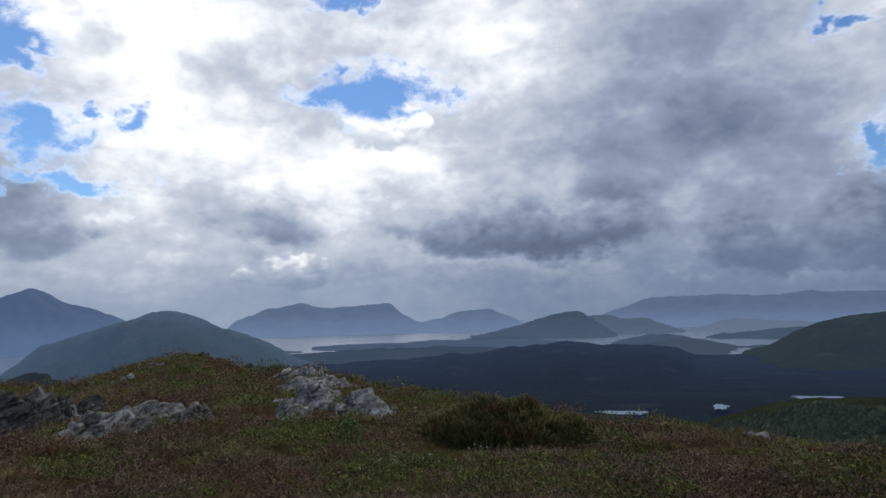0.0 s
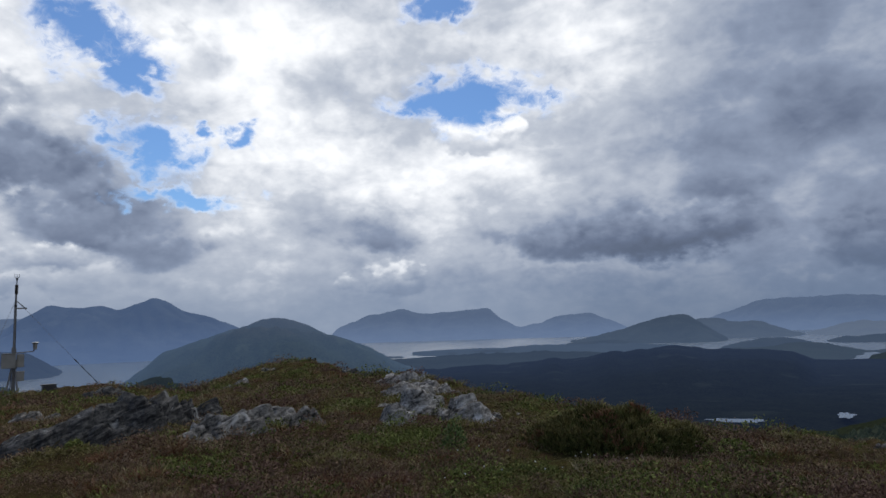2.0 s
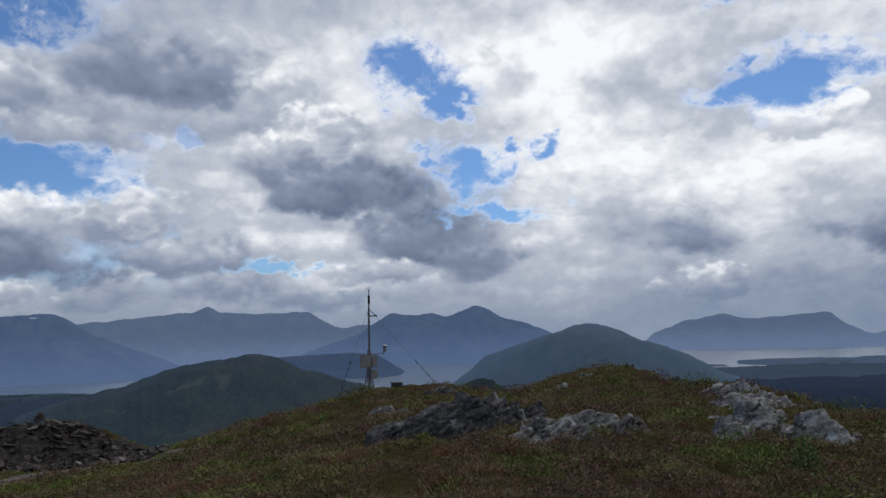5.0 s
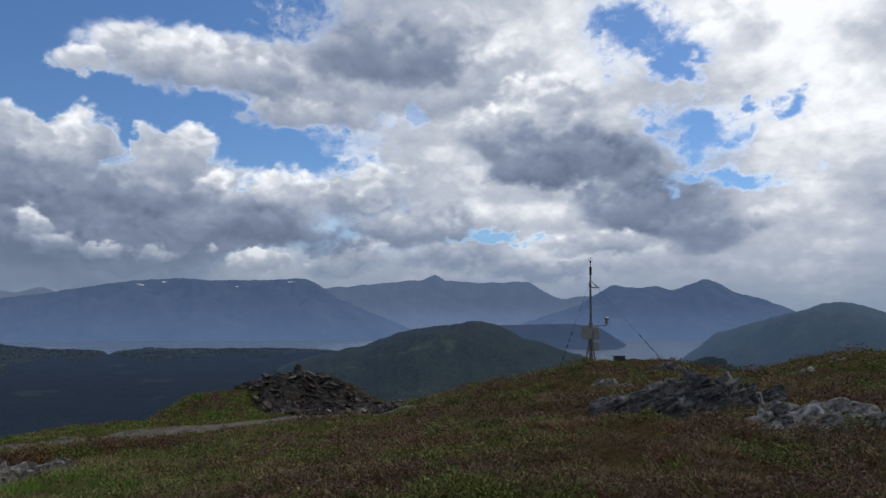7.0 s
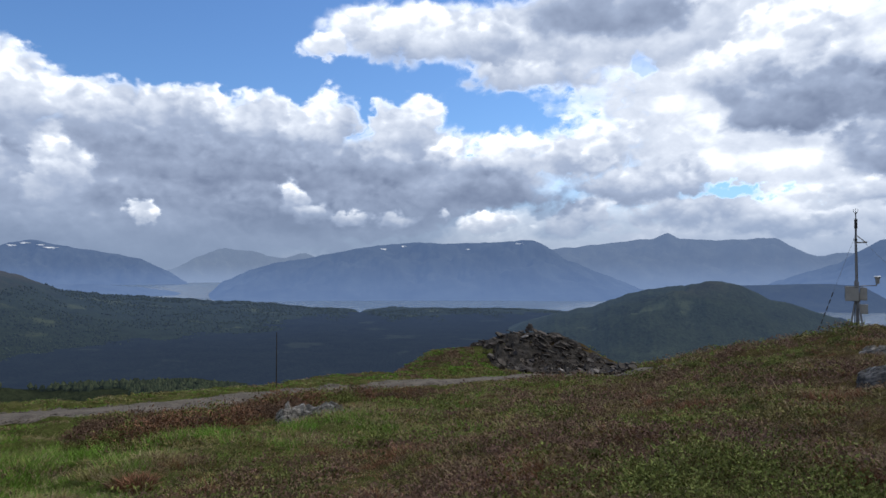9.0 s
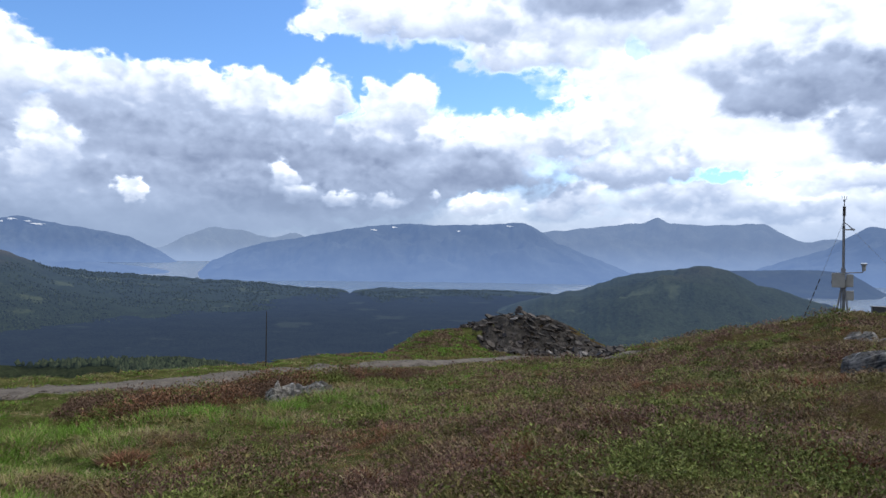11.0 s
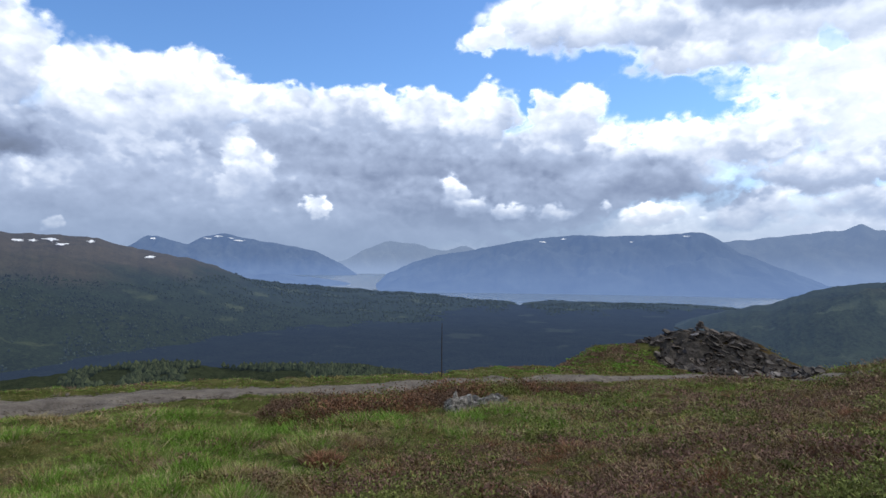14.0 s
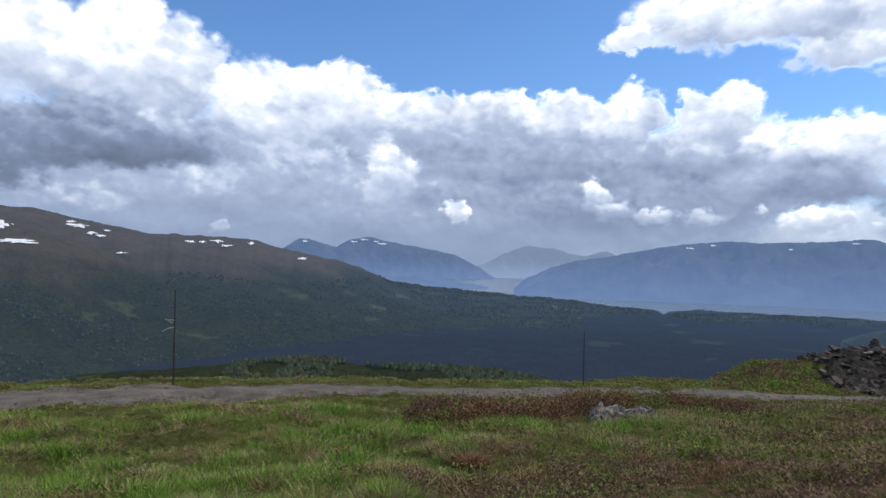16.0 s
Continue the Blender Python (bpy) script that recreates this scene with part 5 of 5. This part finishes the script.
def cushions(places, radius, high, per, leaf, ragged=0.30):
    """Corners of leaves over low lumpy mounds, each with its own outline; denser towards the top, open below."""
    n = len(places) * per
    k = np.repeat(np.arange(len(places)), per)
    d = RNG.normal(0, 1, (n, 3))
    d[:, 2] = np.abs(d[:, 2]) * 0.9 + 0.05
    d /= np.linalg.norm(d, axis=1, keepdims=True)
    lump = 1 + ragged * value_noise(d[:, 0] * 2.3 + k * 3.7, d[:, 1] * 2.3 + d[:, 2] * 2 + k * 1.9, 3) + 0.6 * ragged * value_noise(d[:, 0] * 6 + k, d[:, 1] * 6 + d[:, 2] * 5, 4)
    depth = 1 - 0.22 * RNG.random(n) ** 1.5
    reach = radius[k] * lump * depth
    c = places[k] + np.stack([d[:, 0] * reach, d[:, 1] * reach, d[:, 2] * high[k] * lump * depth - 0.03], -1)
    u = d * 0.7 + RNG.normal(0, 0.55, (n, 3))
    u /= np.linalg.norm(u, axis=1, keepdims=True)
    v = np.cross(u, RNG.normal(0, 1, (n, 3)))
    v /= np.linalg.norm(v, axis=1, keepdims=True)
    z = (leaf[k] * RNG.uniform(0.6, 1.5, n))[:, None]
    V = np.stack([c - u * z, c + v * z * 0.42, c + u * z, c - v * z * 0.42], 1)
    F = np.array([[0, 1, 2], [0, 2, 3]])[None] + (np.arange(n) * 4)[:, None, None]
    return V.reshape(-1, 3), F.reshape(-1, 3)


def build_cushions():
    """Mounds of bilberry, crowberry and heather that break up the moor."""
    az, r, p = spots(3600, -40, 100, 4.6, 30, 0.35)
    lush = lushness(az, r, p)
    rm = smooth_interp(az, AZ, R_MID)
    clump = fractal(p[:, 0] * 0.55, p[:, 1] * 0.55, 3, 91) + RNG.normal(0, 0.22, len(az))
    keep = (clump > -0.12) & (RNG.random(len(az)) > lush * 1.1) & ~on_rock(az, r, 1.1) & ((az < 53) | (r < rm - 1.2))
    az, r, p = az[keep], r[keep], p[keep]
    hue = fractal(p[:, 0] * 0.8, p[:, 1] * 0.8, 3, 93) + RNG.normal(0, 0.40, len(az)) + 0.06
    wide = RNG.uniform(0.11, 0.36, len(az)) * (0.85 + r / 30)
    high = wide * RNG.uniform(0.40, 0.80, len(az))
    for name, mat, k, label, cat in (("bilberry_mound", BERRY, hue > 0.34, "fresh green bilberry mounds on the moor", "bilberry"),
                                     ("crowberry_mound", CROWBERRY, (hue <= 0.34) & (hue > 0.0), "dark green crowberry mounds on the moor", "crowberry"),
                                     ("heather_mound", HEATHER, (hue <= 0.0) & (hue > -0.30), "dark brown heather mounds on the moor", "heather"),
                                     ("mauve_heather", MAUVE, hue <= -0.30, "mauve-brown heather mounds on the moor", "heather")):
        cover(name, cushions(p[k], wide[k], high[k], 210, 0.008 + 0.0011 * r[k]), mat, label, cat)


build_cushions()


def build_hummock_heath():
    """Tall heather and creeping juniper on the hummocks before the track."""
    n = 620
    az = RNG.uniform(71.5, 99, n)
    rm = smooth_interp(az, AZ, R_MID)
    r = rm - RNG.uniform(2.1, 6.0, n) * (1 - 0.25 * smooth(az, 90, 98))
    x, y = -np.sin(np.radians(az)) * r, np.cos(np.radians(az)) * r
    p = np.stack([x, y, ground_z(az, r)], -1)
    rim = np.minimum(np.minimum(az - 71.5, 99 - az) / 4, np.minimum(rm - 1.3 - r, r - rm + 6.2) / 0.9)
    gone = ((az > 79.4) & (az < 85.2) & (r < 13.0) & (r > 10.4)) | on_rock(az, r, 1.15) | (rim + 0.6 * fractal(x * 1.3, y * 1.3, 3, 36) < 0.35 * RNG.random(n))
    v = fractal(x * 0.7, y * 0.7, 3, 33) + RNG.normal(0, 0.22, n)
    wide = RNG.uniform(0.22, 0.54, n) * np.clip(0.5 + rim * 0.5, 0.5, 1)
    high = wide * RNG.uniform(0.60, 1.05, n)
    for name, mat, k, label, cat in (("tall_heather", TALL_HEATHER, (v > 0.22), "tall brown heather on hummocks by the track", "heather"),
                                     ("rusty_heather", TALL_RUST, (v <= 0.22) & (v > -0.16), "rust-red heather on hummocks by the track", "heather"),
                                     ("bilberry_mound", BERRY, (v <= -0.16) & (v > -0.30), "fresh green bilberry between the heather hummocks", "bilberry"),
                                     ("creeping_juniper", JUNIPER, (v <= -0.30), "dark creeping juniper over the hummocks", "juniper")):
        k = k & ~gone
        cover(name, cushions(p[k], wide[k], high[k], 620, np.full(k.sum(), 0.021), 0.42), mat, label, cat)


build_hummock_heath()


def build_bank_cover():
    """Grass and heather on the bank beside the stone heap and along the far verge."""
    az, r = RNG.uniform(62, 82, 2600), RNG.uniform(28, 42, 2600)
    rm = smooth_interp(az, AZ, R_MID)
    keep = (r > rm + TRACK_WIDTH + 0.2) & (az > 65.2 + (r - 32.8) * 0.8)
    az, r = az[keep], r[keep]
    p = np.stack([-np.sin(np.radians(az)) * r, np.cos(np.radians(az)) * r, ground_z(az, r)], -1)
    hue = fractal(p[:, 0] * 0.6, p[:, 1] * 0.6, 3, 95) + RNG.normal(0, 0.25, len(az))
    wide = RNG.uniform(0.15, 0.42, len(az))
    for name, mat, k, label, cat in (("bank_heather", HEATHER, hue > 0.42, "brown heather on the grassy bank", "heather"),
                                     ("bank_grass", GRASS, (hue <= 0.42) & (hue > 0.0), "green grass tufts on the bank", "grass"),
                                     ("bank_moss", MOSSY, hue <= 0.0, "olive moss on the bank", "moss")):
        cover(name, cushions(p[k], wide[k], wide[k] * 0.30, 60, np.full(k.sum(), 0.045)), mat, label, cat)


build_bank_cover()


def juniper_bush():
    """A sprawling juniper: many short sprays of needles over low branches."""
    bush = new("juniper_bush")
    c = at(-5.6, 8.7)
    bush.matrix_basis = Matrix.Translation(c) @ pose(0, 0, 0, 0, 0, -5.6)
    tagged(bush, "wide low juniper bush with dark green needles", "bush")
    half, deep = 1.10, 0.55

    def roof(u, v):
        return np.sqrt(np.clip(1 - (u / half) ** 2 - (v / deep) ** 2, 0.02, 1)) * (0.42 - 0.08 * u + 0.17 * value_noise(u * 3.3, v * 4, 6) + 0.07 * value_noise(u * 9, v * 9, 7))

    for k in range(9):
        a = 2 * math.pi * k / 9 + 0.3
        e = Vector((0.8 * half * math.cos(a), 0.7 * deep * math.sin(a), 0.22))
        part("branch", shape((tube, (0, 0, -0.05), e * 0.5, 0.026, 0.018), (tube, e * 0.5, e + Vector((0, 0, 0.06)), 0.018, 0.007)), BARK, bush)
    n = 1500
    u, v = RNG.uniform(-half, half, n), RNG.uniform(-deep, deep, n)
    k = (u / half) ** 2 + (v / deep) ** 2 < 1
    u, v = u[k], v[k]
    z = roof(u, v) * RNG.uniform(0.35, 1.0, len(u)) - 0.02
    q = np.stack([u, v, z], -1)
    spray = blades(q, RNG.uniform(0.10, 0.17, len(u)), 22, np.full(len(u), 0.045), np.full(len(u), 0.012), 0.9, 0.55)
    sheet_ob = sheet("foliage", *spray, [JUNIPER], False)
    sheet_ob.parent = bush
    dry = value_noise(u * 5, v * 5, 12) > 0.45
    brown = blades(q[dry] + np.array([0, 0, 0.04]), RNG.uniform(0.08, 0.15, dry.sum()), 14, np.full(dry.sum(), 0.05), np.full(dry.sum(), 0.011), 0.9, 0.6)
    ob = sheet("dry_sprays", *brown, [RUST], False)
    ob.parent = bush
    tagged(ob, "rust-brown dry sprays")
    tips = (roof(u, v) > 0.2) & ~dry
    fresh = blades(q[tips] + np.array([0, 0, 0.05]), RNG.uniform(0.07, 0.14, tips.sum()), 16, np.full(tips.sum(), 0.04), np.full(tips.sum(), 0.010), 0.9, 0.7)
    ob = sheet("young_growth", *fresh, [MOSSY], False)
    ob.parent = bush
    tagged(ob, "olive young growth")


juniper_bush()


def small_shrub(az, r, high, wide, mat, label, name="shrub", leaf=0.022, count=420):
    s = new(name)
    s.location = at(az, r)
    tagged(s, label, "shrub")
    for k in range(5):
        a = 1.26 * k
        part("stem", shape((tube, (0, 0, -0.03), (0.5 * wide * math.cos(a), 0.5 * wide * math.sin(a), 0.75 * high), 0.007, 0.003, 6)), BARK, s)
    made = tufts(np.array([[0, 0, 0.12 * high]]), np.array([high * 0.9]), count, np.array([wide]), np.array([leaf]))
    ob = sheet("foliage", *made, [mat], False)
    ob.parent = s


small_shrub(7.0, 8.2, 0.36, 0.17, LEAF, "small pale green sapling growing in the heather", "sapling")
small_shrub(59.6, 5.5, 0.15, 0.13, JUNIPER, "small dark green shrub on the open moor", leaf=0.014, count=700)
small_shrub(67.5, 12.5, 0.2, 0.3, JUNIPER, "dark green juniper sprig on the moor", leaf=0.025)
small_shrub(-12.0, 8.9, 0.24, 0.30, BERRY, "bright green bilberry shrub beside the juniper", leaf=0.028, count=900)
small_shrub(-14.5, 9.4, 0.20, 0.26, BERRY, "bright green bilberry shrub on the brow", leaf=0.028, count=700)
small_shrub(35.5, 9.3, 0.18, 0.12, BERRY, "green sapling at the foot of the dark rock")


def tussock(az, r, high, wide, mats, label):
    t = new("tussock")
    t.location = at(az, r)
    tagged(t, label, "tussock")
    for name, mat, count, lean, h in zip(("dead_grass", "green_grass"), mats, (420, 330), (1.5, 0.9), (0.8, 0.9)):
        made = blades(np.zeros((1, 3)), np.array([high * h * 0.75]), count, np.array([wide * 1.15]), np.array([0.008]), lean)
        ob = sheet(name, *made, [mat], False)
        ob.parent = t


tussock(94.9, 7.15, 0.24, 0.12, (RUST, RUST), "rust-brown dead tussock standing in green grass")
tussock(95.6, 7.3, 0.20, 0.12, (HEATHER, JUNIPER), "dark mossy tussock in green grass")
for az_, r_, h_, w_ in ((97.5, 6.9, 0.12, 0.16), (108.0, 7.0, 0.20, 0.13), (119.4, 7.5, 0.13, 0.2), (112.5, 8.0, 0.11, 0.17),
                       (101.1, 7.3, 0.15, 0.18), (104.0, 9.5, 0.12, 0.2), (115.0, 6.4, 0.12, 0.2), (93.0, 9.0, 0.12, 0.2)):
    tussock(az_, r_, h_, w_, (STRAW, GRASS), "straw-coloured dead grass tussock in green grass")
for az_, r_ in ((68.6, 5.1), (77.2, 5.4)):
    tussock(az_, r_, 0.12, 0.14, (STRAW, RUST), "rusty dead grass tussock in the heather")
for az_, r_ in ((103.3, 11.5), (106.5, 12.0), (118.0, 6.9), (100.0, 6.6)):
    tussock(az_, r_, 0.12, 0.22, (DULL, JUNIPER), "dark green tussock in the grassy hollow")


def cotton_grass():
    az, r = RNG.uniform(-8, 8, 16), RNG.uniform(6.4, 8.2, 16)
    p = np.stack([-np.sin(np.radians(az)) * r, np.cos(np.radians(az)) * r, ground_z(az, r) + 0.10], -1)
    return cover("cotton_grass", tufts(p, np.full(16, 0.010), 10, np.full(16, 0.008), np.full(16, 0.007)), WHITE, "white cotton grass heads on the moor", "flower")


cotton_grass()


def dead_branch(az, r, high, seed, label):
    b = new("dead_branch")
    b.location = at(az, r)
    tagged(b, label, "branch")
    rng = random.Random(seed)
    for k in range(6):
        a = rng.uniform(0, 6.28)
        e = Vector((0.6 * high * math.cos(a), 0.6 * high * math.sin(a), high * rng.uniform(0.6, 1.0)))
        m = e * 0.5 + Vector((rng.uniform(-0.03, 0.03), rng.uniform(-0.03, 0.03), 0.02))
        part("twig", shape((tube, (0, 0, -0.02), m, 0.010, 0.007, 6), (tube, m, e, 0.007, 0.003, 6)), DRY_WOOD, b)


dead_branch(90.1, 12.0, 0.22, 1, "bleached dead branch sticking out of heather")
dead_branch(93.0, 11.4, 0.20, 2, "thin bleached twigs among the heather")


# ---- woods and snow on the hills ----
def woods(name, slope, n, low, high, size, mat, label, az_range, seed):
    """Small rounded and pointed crowns over a hillside."""
    rng = np.random.default_rng(seed)
    P = SLOPES[slope]
    i, j = rng.integers(0, P.shape[0] - 1, n), rng.integers(0, P.shape[1] - 1, n)
    u, v = rng.random((n, 1)), rng.random((n, 1))
    c = (P[i, j] * (1 - u) + P[i + 1, j] * u) * (1 - v) + (P[i, j + 1] * (1 - u) + P[i + 1, j + 1] * u) * v
    az = np.degrees(np.arctan2(-c[:, 0], c[:, 1]))
    clump = fractal(c[:, 0] * 0.02, c[:, 1] * 0.02, 3, seed)
    edge = c[:, 2] + 9 * fractal(c[:, 0] * 0.012, c[:, 1] * 0.012, 3, seed + 1)
    keep = (edge > low) & (edge < high) & (az > az_range[0]) & (az < az_range[1]) & (clump > -0.35)
    c = c[keep]
    n = len(c)
    h = size * rng.uniform(0.6, 1.3, n)
    w = h * rng.uniform(0.30, 0.55, n)
    ring = np.array([[math.cos(a), math.sin(a)] for a in np.arange(5) * 2 * math.pi / 5])
    V = np.zeros((n, 11, 3))
    for level, (z, f) in enumerate(((0.05, 0.8), (0.45, 1.0))):
        k = slice(level * 5, level * 5 + 5)
        V[:, k, :2] = ring[None] * (w * f)[:, None, None] * rng.uniform(0.6, 1.3, (n, 5, 1))
        V[:, k, 2] = (h * z)[:, None] + 0.12 * h[:, None] * rng.normal(0, 1, (n, 5))
    V[:, 10, 2] = h
    V += c[:, None, :]
    quads = [[k, (k + 1) % 5, 5 + (k + 1) % 5] for k in range(5)] + [[k, 5 + (k + 1) % 5, 5 + k] for k in range(5)] + [[5 + k, 5 + (k + 1) % 5, 10] for k in range(5)]
    F = np.array(quads)[None] + (np.arange(n) * 11)[:, None, None]
    return tagged(sheet(name, V.reshape(-1, 3), F.reshape(-1, 3), [mat], False), label, "woods", kind="stuff")


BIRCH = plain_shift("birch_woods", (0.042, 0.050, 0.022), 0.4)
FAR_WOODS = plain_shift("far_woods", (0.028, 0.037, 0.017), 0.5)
# crowns get the same painted haze as their slopes, as bluish emission
for _m, _haze_glow in ((FAR_WOODS, (0.0170, 0.0270, 0.0520, 1)), (BIRCH, (0.006, 0.010, 0.014, 1))):
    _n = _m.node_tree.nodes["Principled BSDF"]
    _n.inputs["Emission Color"].default_value, _n.inputs["Emission Strength"].default_value = _haze_glow, 1.0
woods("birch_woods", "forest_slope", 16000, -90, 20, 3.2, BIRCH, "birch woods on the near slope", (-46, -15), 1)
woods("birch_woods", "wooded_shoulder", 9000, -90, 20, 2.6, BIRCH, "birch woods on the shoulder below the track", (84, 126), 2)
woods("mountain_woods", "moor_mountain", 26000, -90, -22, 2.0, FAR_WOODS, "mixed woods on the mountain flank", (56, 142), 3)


def snow(slope, rows, label):
    """Old snow lying in hollows: direction, elevation, half width and half height in degrees."""
    from mathutils.bvhtree import BVHTree
    P = SLOPES[slope]
    faces = grid_faces(P.shape[0], P.shape[1])
    tree = BVHTree.FromPolygons([Vector(p) for p in P.reshape(-1, 3)], [tuple(int(k) for k in f) for f in faces])
    for k, (az, el, wide, high) in enumerate(rows):
        bm = bmesh.new()
        ring = []
        for s in range(28):
            a = 2 * math.pi * s / 28
            f = max(0.15, 1 + 1.3 * noise.noise((2.3 * math.cos(a) + 1.7 * k, 2.3 * math.sin(a), 3.3 * k + 0.4)))
            hit = tree.ray_cast(Vector((0, 0, 0)), aim(az + wide * f * math.cos(a), el + high * f * math.sin(a)))[0]
            if hit:
                ring.append(bm.verts.new(hit * 0.996 + Vector((0, 0, 0.3))))
        if len(ring) > 4:
            bm.faces.new(ring)
            bmesh.ops.triangulate(bm, faces=bm.faces[:])
            tagged(part("snow_patch", bm, SNOW), label, "snow", "snow patches", "structure")
        else:
            bm.free()


snow("moor_mountain", [(123.0, 2.25, 0.55, 0.12), (122.2, 1.75, 0.35, 0.10), (121.6, 1.55, 0.28, 0.07), (121.2, 1.95, 0.2, 0.06), (123.6, 2.55, 0.3, 0.06), (120.2, 0.3, 0.25, 0.06),
                      (115.3, 1.35, 0.3, 0.08), (114.3, 1.35, 0.2, 0.06), (113.2, 1.45, 0.4, 0.10), (112.6, 1.1, 0.35, 0.07), (110.6, 1.35, 0.25, 0.06), (106.6, 0.2, 0.4, 0.09), (127.0, 0.95, 1.1, 0.14), (127.9, 2.1, 0.5, 0.22)],
     "old white snow patch on the brown mountainside")
snow(9, [(99.9, 1.62, 0.35, 0.05), (101.6, 1.95, 0.3, 0.06), (102.4, 1.75, 0.25, 0.05), (100.6, 1.8, 0.2, 0.04), (106.4, 1.7, 0.2, 0.05)], "snow streak near a far blue summit")
snow(8, [(75.0, 1.75, 0.22, 0.05), (73.4, 2.0, 0.2, 0.05), (68.0, 1.75, 0.12, 0.04), (63.8, 2.2, 0.25, 0.05)], "snow speck high on the blue mountain")
